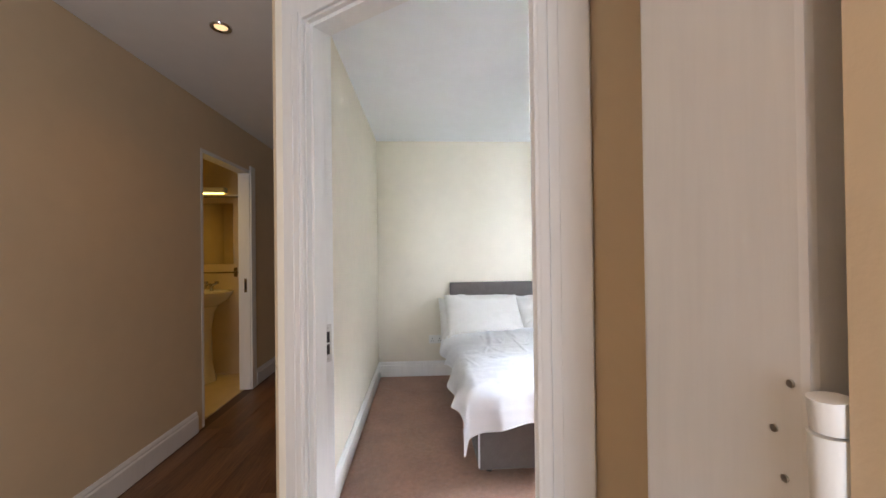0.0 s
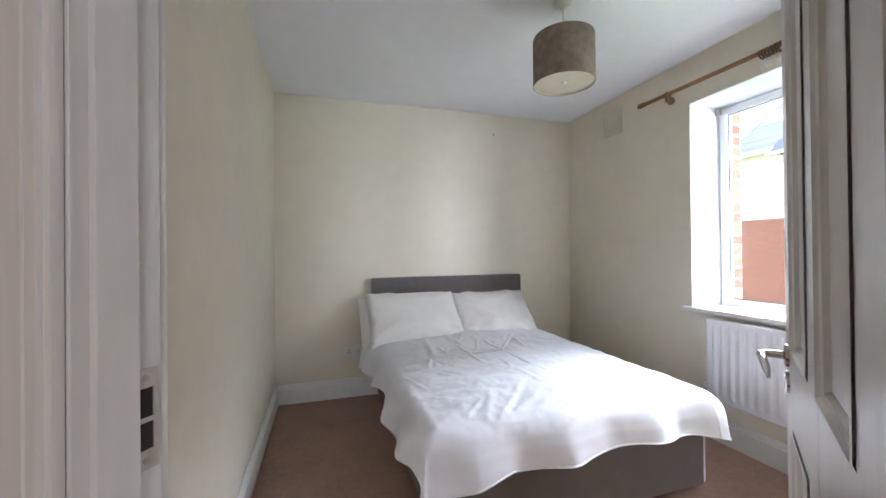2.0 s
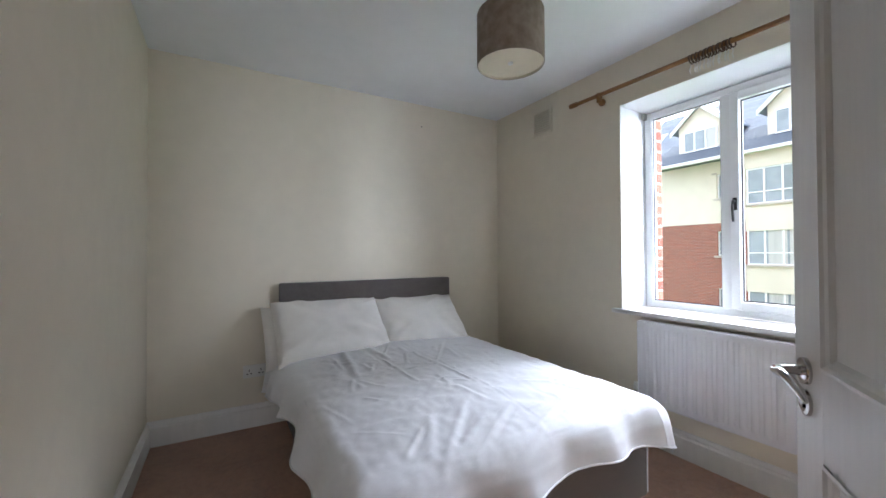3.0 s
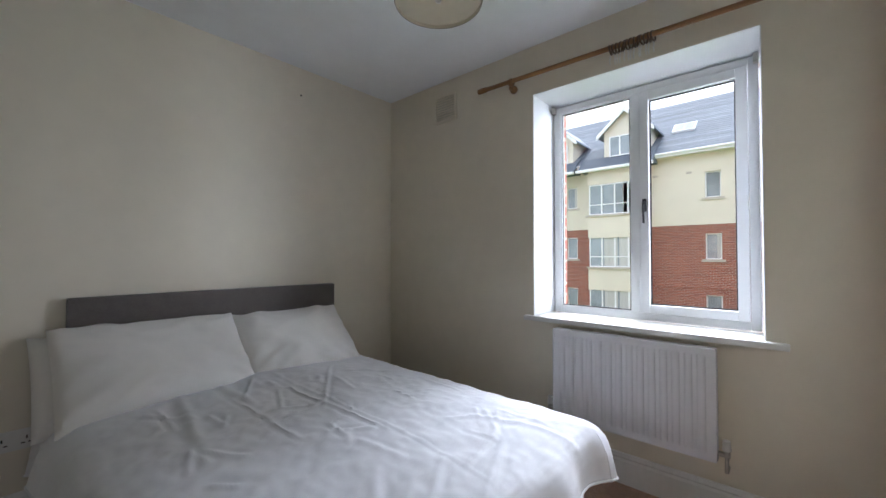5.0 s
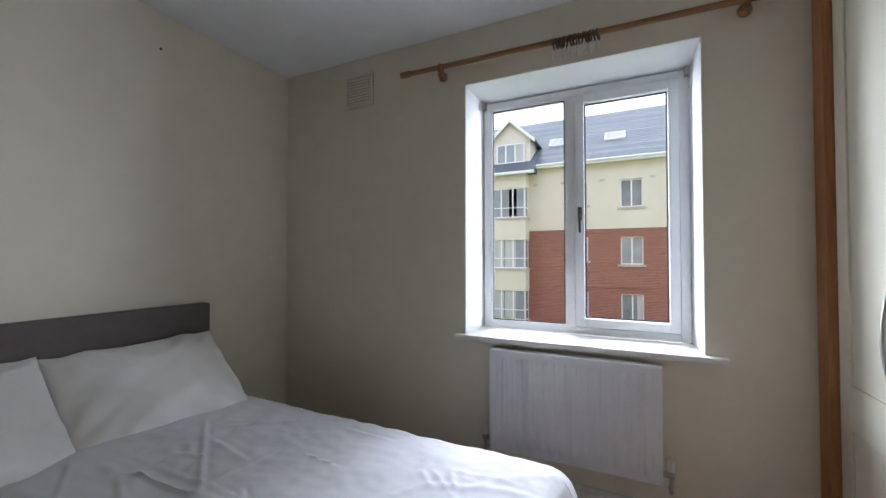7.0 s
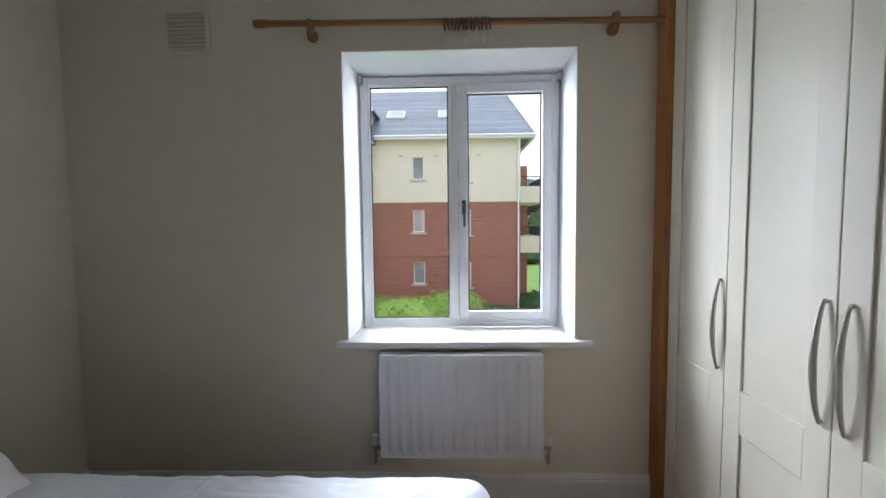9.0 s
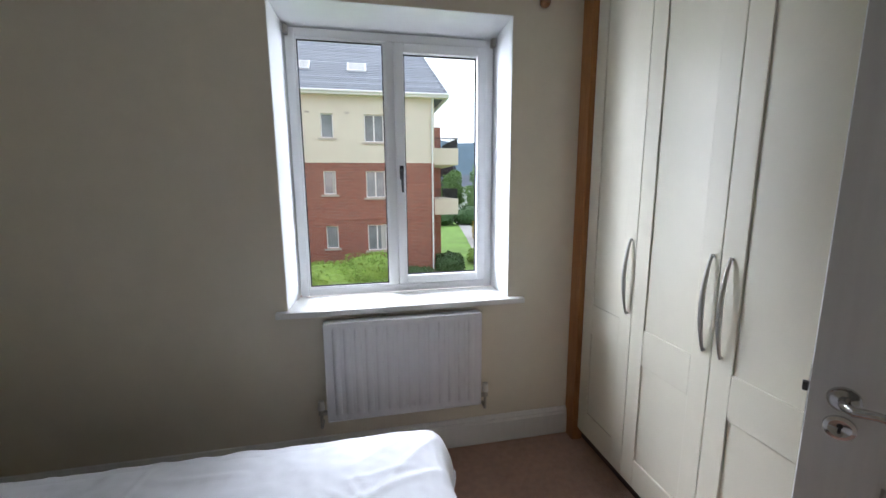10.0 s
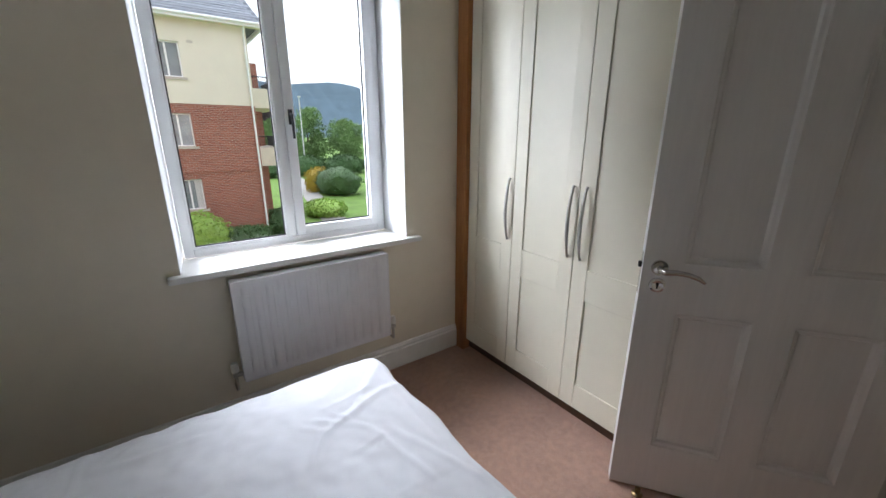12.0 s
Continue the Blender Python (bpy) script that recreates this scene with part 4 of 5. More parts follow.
for z in (0.22, 1.04, 1.80):
    kn = bmesh.new()
    for a, b in ((0, 0.026), (0.027, 0.073), (0.074, 0.10)):
        tube(kn, (-0.006, -0.006, z + a), (-0.006, -0.006, z + b), 0.0085, seg=14)
    box(kn, 0.001, 0.0038, 0.002, 0.034, z, z + 0.10)
    part("hinge", kn, M_PLASTIC, leaf, "paint-covered butt hinge", smooth=True)
stop = thing("door_stop", "small rubber door stop fixed to the carpeted floor", "door stop")
sp = leaf.matrix_world @ Vector((LEAF - 0.10, THICK + 0.03, 0))
part("base", lathe(bmesh.new(), [(0.020, 0.0), (0.020, 0.006), (0.012, 0.012), (0.010, 0.03), (0.001, 0.034)], seg=16, m=Matrix.Translation(sp)), M_BRASS, stop, smooth=True)

# ---------------------------------------------------------------- bathroom things
MX0, MX1 = -2.50, -2.02
cab = thing("bathroom_mirror", "rectangular bathroom mirror below a strip light", "mirror")
part("glass", boxm(MX0, MX1, BW - 0.012, BW - 0.006, 1.18, 1.83), M_MIRROR, cab)
part("backing", boxm(MX0 + 0.004, MX1 - 0.004, BW - 0.006, BW - 0.001, 1.184, 1.826), M_NICKEL, cab)
st = thing("strip_light", "bathroom strip light over a glass shelf, lit", "wall lamp")
part("housing", boxm(-2.46, -2.08, BW - 0.07, BW - 0.001, 1.94, 2.0, bevel=0.012), M_PLASTIC, st)
part("tube", tube(bmesh.new(), (-2.44, BW - 0.05, 1.935), (-2.10, BW - 0.05, 1.935), 0.010), M_TUBE, st, "glowing tube")
sh = thing("bathroom_shelf", "narrow wall shelf above the bathroom mirror", "shelf")
part("board", boxm(-2.56, -1.90, BW - 0.12, BW - 0.001, 1.895, 1.91, bevel=0.003), M_CERAMIC, sh)
rl = thing("towel_rail", "thin dark metal towel rail on the tiled wall", "towel rail")
part("rail", tube(bmesh.new(), (-2.52, BW - 0.06, 1.09), (-1.94, BW - 0.06, 1.09), 0.007), M_BRASS, rl, smooth=True)
for x in (-2.48, -2.0):
    part("post", box(tube(bmesh.new(), (x, BW - 0.001, 1.09), (x, BW - 0.068, 1.09), 0.010), x - 0.016, x + 0.016, BW - 0.012, BW - 0.001, 1.04, 1.14, bevel=0.003), M_BRASS, rl)
ba = thing("wash_basin", "white ceramic wash basin with full pedestal", "basin", m=Matrix.Translation((-2.22, BW - 0.24, 0)))
bs_ = bmesh.new()
lathe(bs_, [(0.06, 0.74), (0.16, 0.76), (0.24, 0.82), (0.285, 0.885), (0.29, 0.905), (0.27, 0.91), (0.235, 0.895), (0.19, 0.83), (0.10, 0.79), (0.001, 0.785)], seg=36)
bs_.transform(Matrix.Diagonal((1.0, 0.82, 1, 1)))
part("bowl", bs_, M_CERAMIC, ba, smooth=True)
part("pedestal", lathe(bmesh.new(), [(0.12, 0.0), (0.115, 0.02), (0.085, 0.2), (0.08, 0.5), (0.11, 0.70), (0.15, 0.76)], seg=28), M_CERAMIC, ba, smooth=True)
tp = bmesh.new()
tube(tp, (0, 0.17, 0.895), (0, 0.17, 0.97), 0.018)
bar(tp, [(0, 0.17, 0.96), (0, 0.12, 0.975), (0, 0.06, 0.955), (0, 0.045, 0.935)], [0.013, 0.012, 0.011, 0.010])
for x in (-0.055, 0.055):
    tube(tp, (0, 0.17, 0.95), (x, 0.17, 0.985), 0.012); tube(tp, (x, 0.17, 0.975), (x, 0.17, 1.0), 0.02)
part("tap", tp, M_CHROME, ba, "chrome mixer tap", smooth=True)

# ---------------------------------------------------------------- outside: ground and gardens
setting("ground", boxm(OW + 0.12, 900, -700, 700, GROUND - 0.3, GROUND), M_GRASS, "green mown lawn round the buildings", "ground")
path = bmesh.new()
rows_ = []
for k in range(21):
    t = k / 20
    x, y = 14 + 46 * t, -3.6 - 2.6 * math.sin(t * 2.6) - 7.0 * t * t
    rows_.append((path.verts.new((x, y - 0.75, GROUND + 0.03)), path.verts.new((x, y + 0.75, GROUND + 0.03))))
for a, b in zip(rows_, rows_[1:]):
    path.faces.new((a[0], b[0], b[1], a[1]))
setting("pavement", path, M_PATH, "pale concrete garden path curving past the hedges", "path")


def leaves(bm, centre, size, count, leaf, seed, hollow=0.55):
    """Many small leaf cards in an uneven clump."""
    rnd = random.Random(seed)
    for _ in range(count):
        while True:
            p = Vector((rnd.uniform(-1, 1), rnd.uniform(-1, 1), rnd.uniform(-1, 1)))
            lim = 1 + 0.28 * noise.noise(p * 2.2 + Vector((seed, 0, 0)))
            if hollow < p.length < lim:
                break
        q = Vector(centre) + Vector((p.x * size[0], p.y * size[1], p.z * size[2]))
        if q.z < GROUND + 0.02:
            continue
        r = Euler((rnd.uniform(0, 6), rnd.uniform(0, 6), rnd.uniform(0, 6))).to_matrix()
        s = leaf * rnd.uniform(0.6, 1.3)
        bm.faces.new([bm.verts.new(q + r @ Vector(c)) for c in ((-s, 0, 0), (0, -s * 0.5, s * 0.15), (s, 0, 0), (0, s * 0.5, s * 0.15))])
    return bm


def shrub(name, x, y, sx, sy, h, material, label, seed, leaf=0.07, count=2600):
    ob = thing(name, label, "shrub" if name != "hedge" else "hedge")
    core = bmesh.new()
    bmesh.ops.create_icosphere(core, subdivisions=3, radius=1)
    for v in core.verts:
        k = 0.86 + 0.16 * noise.noise(v.co * 2.2 + Vector((seed, 0, 0)))
        v.co = Vector((x + v.co.x * sx * k, y + v.co.y * sy * k, max(GROUND, GROUND + h * 0.42 + v.co.z * h * 0.58 * k)))
    part("foliage_core", core, material, ob, smooth=True)
    part("leaves", leaves(bmesh.new(), (x, y, GROUND + h * 0.42), (sx, sy, h * 0.58), count, leaf, seed, 0.8), material, ob)


for i, (x, y, sx, sy, h) in enumerate(((18.3, 7.5, 1.1, 2.4, 1.9), (18.0, 4.6, 1.1, 2.2, 1.75), (18.4, 2.4, 1.1, 1.6, 2.0))):
    shrub("shrub", x, y, sx, sy, h, M_LIME, "bright lime-green rounded shrub below the brick wall", 20 + i)
shrub("shrub", 18.6, 0.4, 1.0, 1.2, 1.2, M_HEDGE, "dark green clipped shrub by the path", 30)
shrub("shrub", 21.5, -1.9, 1.2, 1.0, 1.3, M_HEDGE, "dark green clipped shrub by the path", 31)
shrub("shrub", 24.5, -5.2, 1.6, 1.3, 1.0, M_LIME, "low light-green shrub beside the path", 32)
shrub("shrub", 33.0, -9.4, 2.6, 2.0, 2.4, M_HEDGE, "large dark rounded shrub on the lawn", 33)
shrub("shrub", 35.2, -8.4, 1.3, 1.2, 2.2, M_FLOWER, "shrub covered in orange-yellow flowers", 34)
for i in range(7):
    shrub("hedge", 50, 4 - 5.2 * i, 1.6, 3.0, 2.5, M_HEDGE, "tall dark clipped boundary hedge", 40 + i, leaf=0.16, count=1500)


def tree(x, y, h, w, material, label, seed, leaf=0.17):
    ob = thing("tree", label, "tree")
    rnd = random.Random(seed)
    tr = bar(bmesh.new(), [(x, y, GROUND - 0.05), (x + 0.1, y, GROUND + h * 0.25), (x, y + 0.1, GROUND + h * 0.55), (x, y, GROUND + h * 0.85)], [0.22, 0.17, 0.11, 0.04])
    cr = bmesh.new()
    for k in range(17):
        a, z = rnd.uniform(0, 6.3), rnd.uniform(0.2, 0.92)
        r = w * rnd.uniform(0.35, 0.75) * (1.15 - z * 0.7)
        c = (x + r * math.cos(a), y + r * math.sin(a), GROUND + h * z)
        bar(tr, [(x, y, GROUND + h * max(0.05, z - 0.18)), ((x + c[0]) / 2, (y + c[1]) / 2, GROUND + h * (z - 0.06)), c], [0.07, 0.05, 0.015], seg=6)
        s = w * rnd.uniform(0.30, 0.52)
        leaves(cr, c, (s, s, s * 0.9), 420, leaf, seed + k, 0.25)
    part("trunk", tr, M_BARK, ob)
    part("crown", cr, material, ob)


for i, (x, y, h, w, mt, lb) in enumerate(((56, -6.6, 8.5, 3.2, M_LEAF, "leafy green tree behind the hedge"), (62, -11.5, 7.8, 2.6, M_LEAF, "leafy green tree behind the hedge"), (70, -12.0, 10.2, 2.8, M_PURPLE, "copper-purple leaved tree behind the hedge"),
        (60, -15.6, 8.6, 3.2, M_LEAF, "leafy green tree behind the hedge"), (58, -20.5, 8, 3.4, M_LEAF, "leafy green tree behind the hedge"), (64, -2.0, 8, 3.2, M_LEAF, "leafy green tree behind the hedge"), (40, 30, 8, 3.4, M_LEAF, "leafy green tree past the apartments"), (34, 36, 7, 3.4, M_LEAF, "leafy green tree past the apartments"))):
    tree(x, y, h, w, mt, lb, 60 + i * 13)

# distance haze is put into the hill's blue colour
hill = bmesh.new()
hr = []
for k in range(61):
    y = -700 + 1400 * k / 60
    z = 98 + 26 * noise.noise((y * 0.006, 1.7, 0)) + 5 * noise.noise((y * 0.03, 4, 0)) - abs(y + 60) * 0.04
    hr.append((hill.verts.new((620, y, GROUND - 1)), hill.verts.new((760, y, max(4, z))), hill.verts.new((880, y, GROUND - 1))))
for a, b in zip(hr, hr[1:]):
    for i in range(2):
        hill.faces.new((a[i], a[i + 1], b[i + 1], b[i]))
setting("backdrop", hill, M_HILL, "wooded hillside in the distance, blue haze painted in", "hill")
hs2 = thing("house", "small white house beyond the hedge", "house")
part("wall", boxm(76, 82, -19, -9, GROUND, GROUND + 5), M_WHITEWALL, hs2)
rf = bmesh.new()
extrude_profile(rf, [(-3.4, 5), (3.4, 5), (0, 7.4)], (79, -19.3, GROUND), (79, -8.7, GROUND), (1, 0, 0))
part("roof", rf, M_SLATEBED, hs2)
mast = thing("street_lamp", "slim white lamp post beyond the hedge", "lamp post")
part("pole", tube(bmesh.new(), (54, -13.0, GROUND), (54, -13.0, 5.9), 0.09, 0.06), M_WHITEWALL, mast)
part("head", boxm(53.6, 54.2, -13.15, -12.85, 5.88, 6.0, bevel=0.03), M_WHITEWALL, mast)

# ---------------------------------------------------------------- apartment block across the garden
AX, AY0, AY1 = 21.0, -1.10, 16.6
EAVE, BAND = 6.0, 2.60
STOREYS = (-0.58, 2.20, 4.99)          # window heads
apt = thing("apartment_building", "three-storey apartment block, red brick below cream render, slate roof", "building")


def facade(z0, z1, openings, x0=AX, x1=AX + 0.35):
    bm = bmesh.new()
    ys = sorted({AY0, AY1, *(o[0] for o in openings), *(o[1] for o in openings)})
    for a, b in zip(ys, ys[1:]):
        cuts = sorted((o[2], o[3]) for o in openings if o[0] <= a and o[1] >= b and o[2] < z1 and o[3] > z0)
        z = z0
        for c, d in cuts:
            if c > z:
                box(bm, x0, x1, a, b, z, c)
            z = max(z, d)
        if z < z1:
            box(bm, x0, x1, a, b, z, z1)
    return bm


WINS = []
for z in STOREYS:
    for y0, y1, h in ((1.51, 2.49, 1.36), (3.99, 4.60, 1.18), (10.5, 11.1, 1.18)):
        WINS.append((y0, y1, z - h, z))
BAYS = ((7.0, 9.55),)
part("brick_wall", facade(GROUND, BAND, WINS), M_BRICK, apt, "red brick lower wall")
part("render_wall", facade(BAND, EAVE, WINS, AX - 0.02), M_RENDER, apt, "cream rendered upper wall")
part("side_wall", boxm(AX + 0.36, AX + 11, AY0, AY0 + 0.3, GROUND, BAND), M_BRICK, apt, "red brick side wall")
part("side_render", boxm(AX + 0.36, AX + 11, AY0 - 0.02, AY0 + 0.3, BAND, EAVE), M_RENDER, apt, "cream rendered side wall")
part("back_mass", boxm(AX + 1.2, AX + 11, AY0 + 0.31, AY1, GROUND, EAVE), M_SLATEBED, apt)
part("soldier_course", boxm(AX - 0.03, AX - 0.001, AY0, 6.6, -0.30, -0.08), M_BRICK, apt)


def far_window(y0, y1, z0, z1, x, lights=2, transom=0.0, curtain=True):
    fb = bmesh.new()
    t = 0.055
    box(fb, x, x + 0.07, y0, y0 + t, z0, z1); box(fb, x, x + 0.07, y1 - t, y1, z0, z1)
    box(fb, x, x + 0.07, y0 + t, y1 - t, z0, z0 + t); box(fb, x, x + 0.07, y0 + t, y1 - t, z1 - t, z1)
    for k in range(1, lights):
        y = y0 + (y1 - y0) * k / lights
        box(fb, x, x + 0.07, y - 0.035, y + 0.035, z0 + t, z1 - t)
    if transom:
        box(fb, x + 0.004, x + 0.066, y0 + t, y1 - t, z0 + transom - 0.025, z0 + transom + 0.025)
    wi = part("window", fb, M_UPVC, apt, "white window frame")
    part("pane", boxm(x + 0.03, x + 0.04, y0 + t, y1 - t, z0 + t, z1 - t), M_FARGLASS, wi)
    if curtain:
        part("curtain", boxm(x + 0.022, x + 0.029, y0 + t, y0 + (y1 - y0) * 0.30, z0 + t, z1 - t), M_CURTAIN, wi, "pale curtain drawn to one side")
    return wi


for k, (y0, y1, z0, z1) in enumerate(WINS):
    wi = far_window(y0, y1, z0, z1, AX + 0.08, lights=2 if y1 - y0 > 0.8 else 1, curtain=k % 4 == 0)
    part("sill", boxm(AX - 0.07, AX + 0.08, y0 - 0.13, y1 + 0.13, z0 - 0.11, z0 - 0.001), M_STONE, wi, "pale stone sill")
for b0, b1 in BAYS:
    bx = AX - 0.75
    part("bay_wall", boxm(bx + 0.02, AX - 0.022, b0 + 0.02, b1 - 0.02, GROUND, 5.60), M_FARGLASS, apt, "glazed bay")
    for z in (-3.27, -0.57, 2.10):
        part("bay_panel", boxm(bx - 0.05, AX - 0.021, b0 - 0.05, b1 + 0.05, z, z + 1.10), M_RENDER, apt, "cream rendered bay panel")
        part("bay_ledge", boxm(bx - 0.12, AX - 0.02, b0 - 0.12, b1 + 0.12, z + 1.10, z + 1.19), M_STONE, apt)
    part("bay_head", boxm(bx - 0.05, AX - 0.021, b0 - 0.05, b1 + 0.05, 4.86, 5.60), M_RENDER, apt, "cream rendered bay head")
    for z in (-2.08, 0.62, 3.29):
        h = 1.56
        far_window(b0, b1, z, z + h, bx - 0.02, lights=4, transom=0.52, curtain=False)
        for ys in (b0, b1 - 0.06):
            sb = bmesh.new()
            for a in ((bx + 0.05, bx + 0.12, z, z + h), (AX - 0.09, AX - 0.022, z, z + h), (bx + 0.12, AX - 0.09, z + h - 0.06, z + h), (bx + 0.12, AX - 0.09, z, z + 0.06), (bx + 0.12, AX - 0.09, z + 0.495, z + 0.545)):
                box(sb, a[0], a[1], ys, ys + 0.06, a[2], a[3])
            part("bay_side_frame", sb, M_UPVC, apt)
        cu = bmesh.new()
        rnd = random.Random(int(z * 10) + int(b0))
        for _ in range(2):
            y = rnd.uniform(b0 + 0.1, b1 - 0.9)
            box(cu, bx + 0.007, bx + 0.015, y, y + rnd.uniform(0.3, 0.7), z + 0.06, z + h - 0.06)
        part("curtain", cu, M_CURTAIN, apt, "pale curtains")
for y in (1.1, 3.3, 5.2, 6.6, 11.2):
    part("wall_vent", boxm(AX - 0.035, AX - 0.021, y - 0.11, y + 0.11, EAVE - 1.02, EAVE - 0.92), M_STONE, apt)
# roof
R_TOP, R_RUN = 10.15, 5.2
slope = math.hypot(R_RUN, R_TOP - EAVE)
rb2 = bmesh.new()
e0, e1 = AX - 0.45, AX + 2 * R_RUN + 0.6
ya_, yb_ = AY0 - 0.7, AY1
pts = [(e0, ya_, EAVE), (e0, yb_, EAVE), (e1, yb_, EAVE), (e1, ya_, EAVE), (AX + R_RUN, ya_ + 0.9, R_TOP), (AX + R_RUN, yb_, R_TOP)]
vs = [rb2.verts.new(p) for p in pts]
for f in ((0, 1, 5, 4), (0, 4, 3), (3, 4, 5, 2), (1, 2, 5), (0, 3, 2, 1)):
    rb2.faces.new([vs[i] for i in f])
roof = part("roof", rb2, M_SLATEBED, apt, "blue-grey slate hipped roof")
part("fascia", boxm(e0 - 0.02, e0 + 0.08, ya_, yb_, EAVE - 0.17, EAVE - 0.002), M_UPVC, apt, "white fascia board")
part("fascia_side", boxm(e0, e1, ya_ - 0.02, ya_ + 0.08, EAVE - 0.171, EAVE - 0.003), M_UPVC, apt, "white fascia board")
part("soffit", boxm(e0 + 0.08, AX - 0.022, ya_ + 0.08, yb_, EAVE - 0.16, EAVE - 0.10), M_RENDER, apt)
gut = bmesh.new()
bar(gut, [(e0 - 0.06, ya_, EAVE - 0.03), (e0 - 0.06, yb_, EAVE - 0.03)], [0.06, 0.06], seg=10)
part("gutter", gut, M_UPVC, apt, "white plastic gutter", smooth=True)
dp = bmesh.new()
bar(dp, [(e0 - 0.02, AY0 + 0.12, EAVE - 0.08), (AX - 0.10, AY0 + 0.12, EAVE - 0.42), (AX - 0.10, AY0 + 0.12, GROUND)], [0.045, 0.045, 0.045], seg=10)
part("downpipe", dp, M_UPVC, apt, "white plastic downpipe", smooth=True)
# slate courses on the garden slope
sx, sz = (AX + R_RUN - e0), (R_TOP - EAVE)
ln = math.hypot(sx, sz)
tilt = math.atan2(sz, sx)
courses = int(ln / 0.24)
sl_me = None
for c in range(courses):
    d0 = c * 0.24
    frac = (d0 + 0.12) / ln
    y_start = ya_ + 0.9 * frac + 0.05
    cb_ = bmesh.new()
    y = y_start + (c % 2) * 0.15
    rnd = random.Random(c)
    while y < AY1 - 0.3:
        w_ = 0.30
        lift = rnd.uniform(0.010, 0.022)
        a = [Vector((d0 - 0.02, y, lift + 0.012)), Vector((d0 - 0.02, y + w_ - 0.008, lift + 0.012)), Vector((d0 + 0.25, y + w_ - 0.008, 0.006)), Vector((d0 + 0.25, y, 0.006))]
        top = [cb_.verts.new(p) for p in a]
        low = [cb_.verts.new(p - Vector((0, 0, 0.012))) for p in a[:2]]
        cb_.faces.new(top); cb_.faces.new((low[0], low[1], top[1], top[0]))
        y += w_
    cb_.transform(Matrix.Translation((e0, 0, EAVE)) @ Matrix.Rotation(-tilt, 4, "Y"))
    tagged(part("slate_course", cb_, M_SLATE, roof), kind="stuff")


def on_roof(d, y, lift=0.0):
    return Vector((e0 + d * math.cos(tilt) - lift * math.sin(tilt), y, EAVE + d * math.sin(tilt) + lift * math.cos(tilt)))


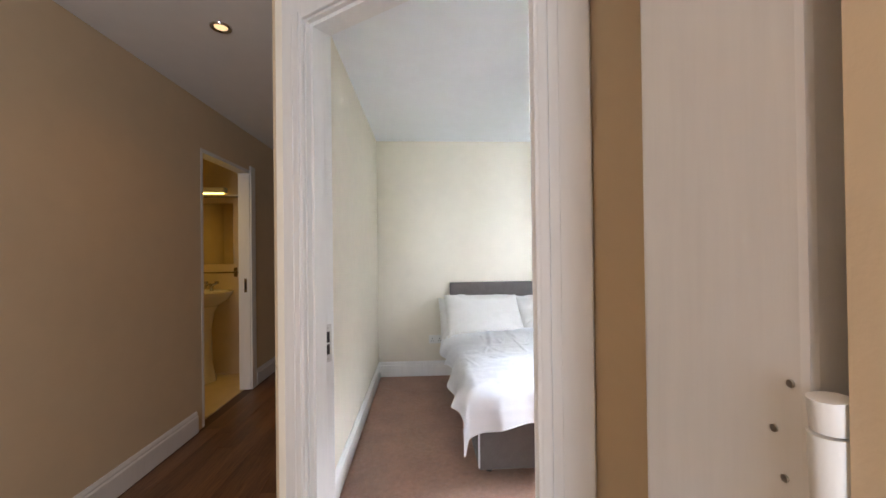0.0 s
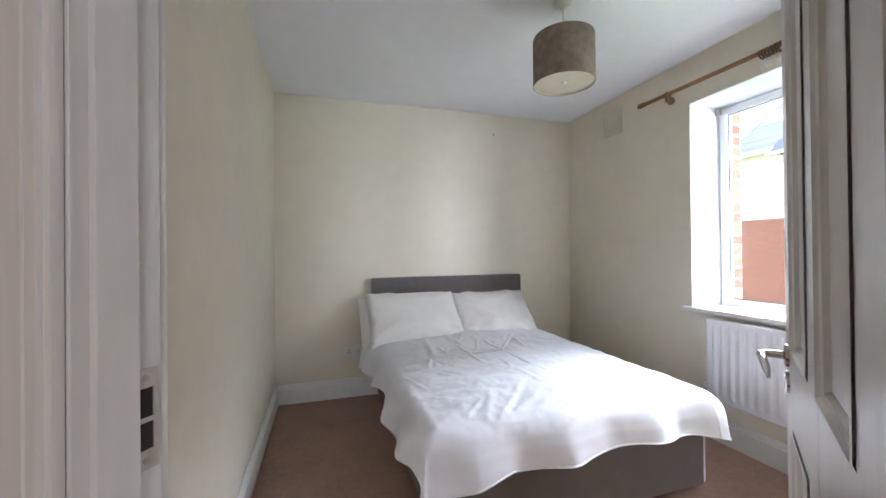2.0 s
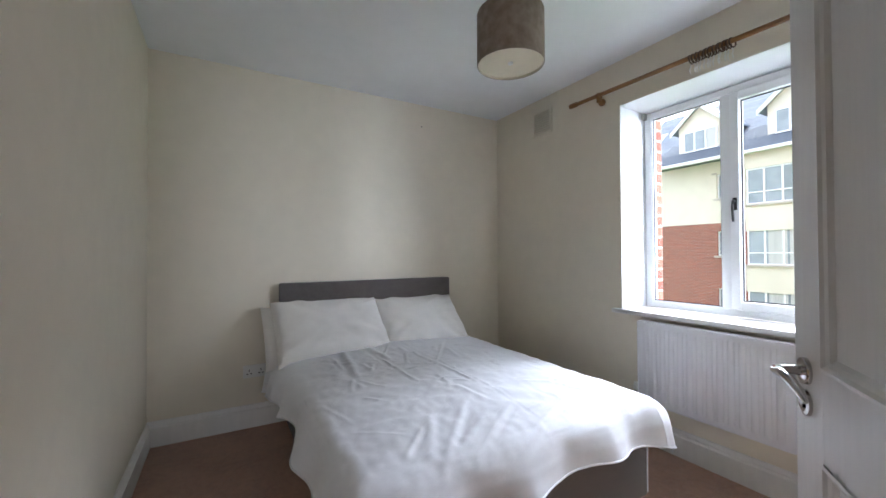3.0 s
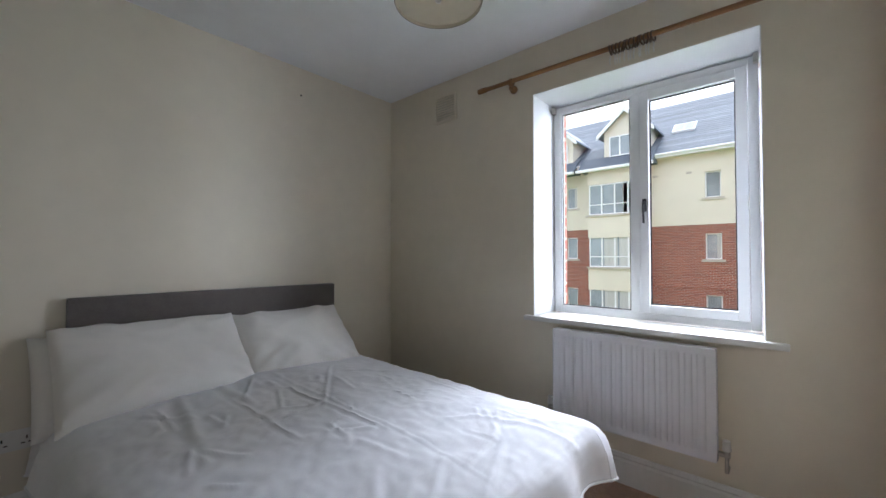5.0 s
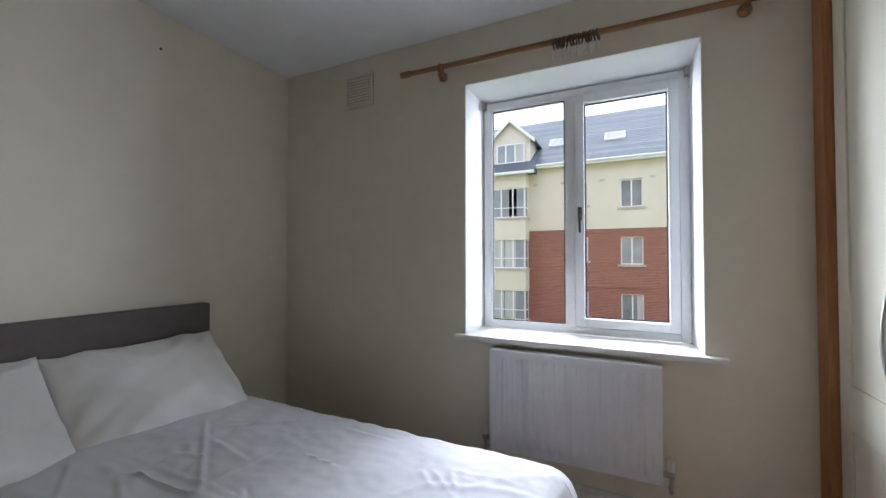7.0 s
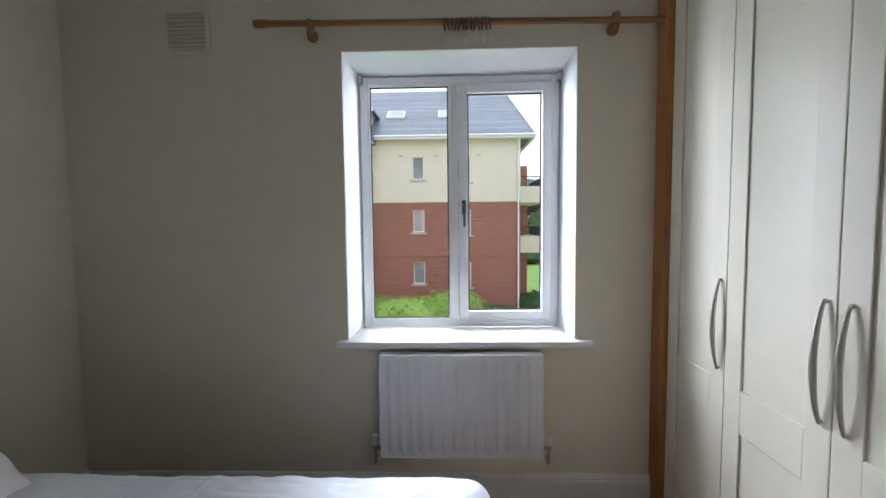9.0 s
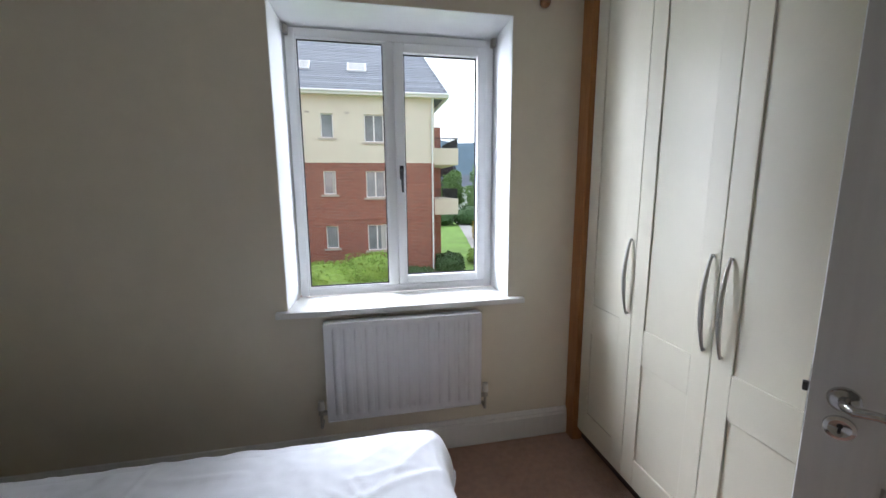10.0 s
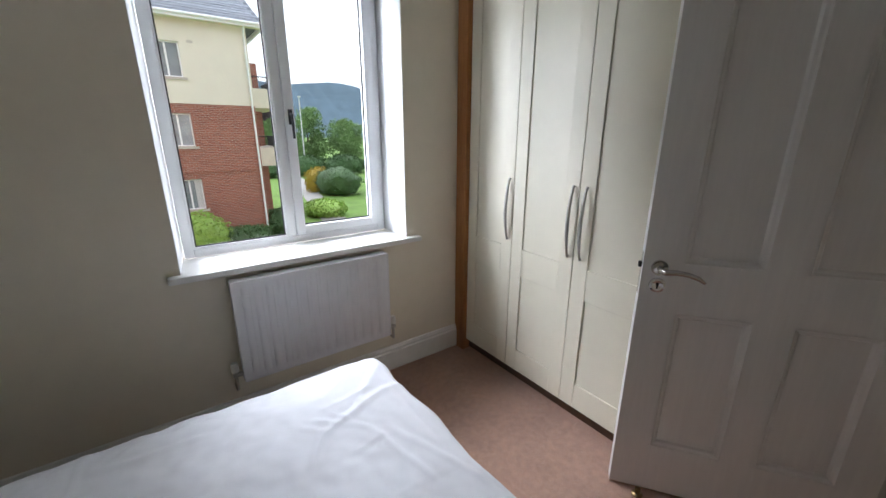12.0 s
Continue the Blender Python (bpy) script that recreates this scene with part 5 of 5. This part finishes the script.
for y, d in ((2.75, 2.3), (5.65, 2.3), (15.6, 3.2)):
    fb = boxm(d, d + 1.0, y - 0.50, y + 0.50, 0.0, 0.10, bevel=0.01)
    fb.transform(Matrix.Translation((e0, 0, EAVE)) @ Matrix.Rotation(-tilt, 4, "Y"))
    sk = part("skylight", fb, M_UPVC, apt, "white framed roof window")
    gb = boxm(d + 0.07, d + 0.93, y - 0.43, y + 0.43, 0.101, 0.106)
    gb.transform(Matrix.Translation((e0, 0, EAVE)) @ Matrix.Rotation(-tilt, 4, "Y"))
    part("pane", gb, M_CURTAIN, sk)
for b0, b1 in (BAYS[0], (10.8, 13.3)):
    yc_ = (b0 + b1) / 2 - 0.42
    dx = AX - 0.60
    ap = bmesh.new()
    extrude_profile(ap, [(0, 5.62), (4.0, 5.62), (2.3, 7.25), (0.7, 6.3)], (dx - 0.45, b0 - 0.5, 0), (dx - 0.45, b1 + 0.5, 0), (1, 0, 0))
    part("bay_roof", ap, M_SLATEBED, apt, "dark slate roof over the bay")
    part("bay_gutter", boxm(dx - 0.62, dx - 0.40, b0 - 0.55, b1 + 0.55, 5.50, 5.64, bevel=0.03), M_UPVC, apt, "white gutter")
    gw = bmesh.new()
    dz0, dz1, pk = 6.05, 7.58, 8.50
    f = [(yc_ - 1.05, dz0), (yc_ + 1.05, dz0), (yc_ + 1.05, dz1), (yc_, pk), (yc_ - 1.05, dz1)]
    fr_, bk = [gw.verts.new((dx + 0.25, y, z)) for y, z in f], [gw.verts.new((dx + 4.5, y, z)) for y, z in f]
    gw.faces.new(fr_); gw.faces.new(bk[::-1])
    for k in range(5):
        gw.faces.new((fr_[k], fr_[(k + 1) % 5], bk[(k + 1) % 5], bk[k]))
    part("dormer", gw, M_RENDER, apt, "cream rendered dormer gable")
    for s in (-1, 1):
        rr = bmesh.new()
        p0, p1 = Vector((dx, yc_ + s * 1.35, dz1 - 0.25)), Vector((dx, yc_, pk + 0.06))
        back = Vector((4.6, 0, 0)); up = Vector((0, 0, 0.10))
        q = [rr.verts.new(v) for v in (p0, p1, p1 + back, p0 + back, p0 + up, p1 + up, p1 + back + up, p0 + back + up)]
        for fc in ((0, 1, 2, 3), (4, 5, 6, 7), (0, 1, 5, 4), (1, 2, 6, 5), (2, 3, 7, 6), (3, 0, 4, 7)):
            rr.faces.new([q[i] for i in fc])
        part("dormer_roof", rr, M_SLATE, apt)
        bg = bmesh.new()
        dn = Vector((0, 0, -0.20))
        o = Vector((-0.03, 0, 0.08))
        q = [bg.verts.new(v + o) for v in (p0, p1, p1 + dn, p0 + dn)]
        q2 = [bg.verts.new(v + o + Vector((0.08, 0, 0))) for v in (p0, p1, p1 + dn, p0 + dn)]
        bg.faces.new(q); bg.faces.new(q2[::-1])
        for k in range(4):
            bg.faces.new((q[k], q[(k + 1) % 4], q2[(k + 1) % 4], q2[k]))
        part("bargeboard", bg, M_UPVC, apt, "white bargeboard")
    far_window(yc_ - 0.77, yc_ + 0.77, dz0 + 0.22, dz0 + 1.25, dx + 0.17, lights=3)
# balconies at the garden end
for z in (-0.20, 2.58):
    bal = part("balcony", boxm(AX + 1.0, AX + 5.4, AY0 - 1.55, AY0 - 0.022, z, z + 0.90, bevel=0.02), M_RENDER, apt, "cream rendered balcony front")
    rails = bmesh.new()
    for k in range(16):
        y = AY0 - 1.5 + k * 0.096
        tube(rails, (AX + 1.04, y, z + 0.90), (AX + 1.04, y, z + 1.42), 0.012, seg=6)
    for k in range(40):
        x = AX + 1.05 + k * 0.105
        tube(rails, (x, AY0 - 1.50, z + 0.90), (x, AY0 - 1.50, z + 1.42), 0.012, seg=6)
    box(rails, AX + 1.0, AX + 5.3, AY0 - 1.53, AY0 - 1.47, z + 1.42, z + 1.46); box(rails, AX + 1.01, AX + 1.07, AY0 - 1.5, AY0 - 0.03, z + 1.42, z + 1.46)
    part("railing", rails, M_IRON, bal, "black iron balcony railing")
part("balcony_pier", boxm(AX + 4.4, AX + 5.2, AY0 - 1.2, AY0 - 0.03, GROUND, 5.1), M_BRICK, apt, "red brick balcony pier")

# ---------------------------------------------------------------- hall floor boards
bd = boxm(-0.06, 0.06, -0.6, 0.6, -0.011, 0.0, bevel=0.0)
board0 = obj("plank", bd, M_FLOORWOOD)
floor_hall = bpy.data.objects["floor_hall"]
board0.parent = floor_hall
random.seed(9)
first = True
for i in range(24):
    x = -1.54 + i * 0.122
    y = -1.4 + random.uniform(0, 0.9)
    while y < 5.5:
        inside = ((x - S.x) * N.x + (y + 0.7 - S.y) * N.y) > -0.04 and x > LEFT - 0.14
        if not inside and (x < 0.42 or (x < 1.4 and 0.0 < y < 1.2)):
            p = board0 if first else board0.copy()
            if not first:
                scene.collection.objects.link(p)
            p.location = (x, y, 0)
            first = False
        y += 1.202
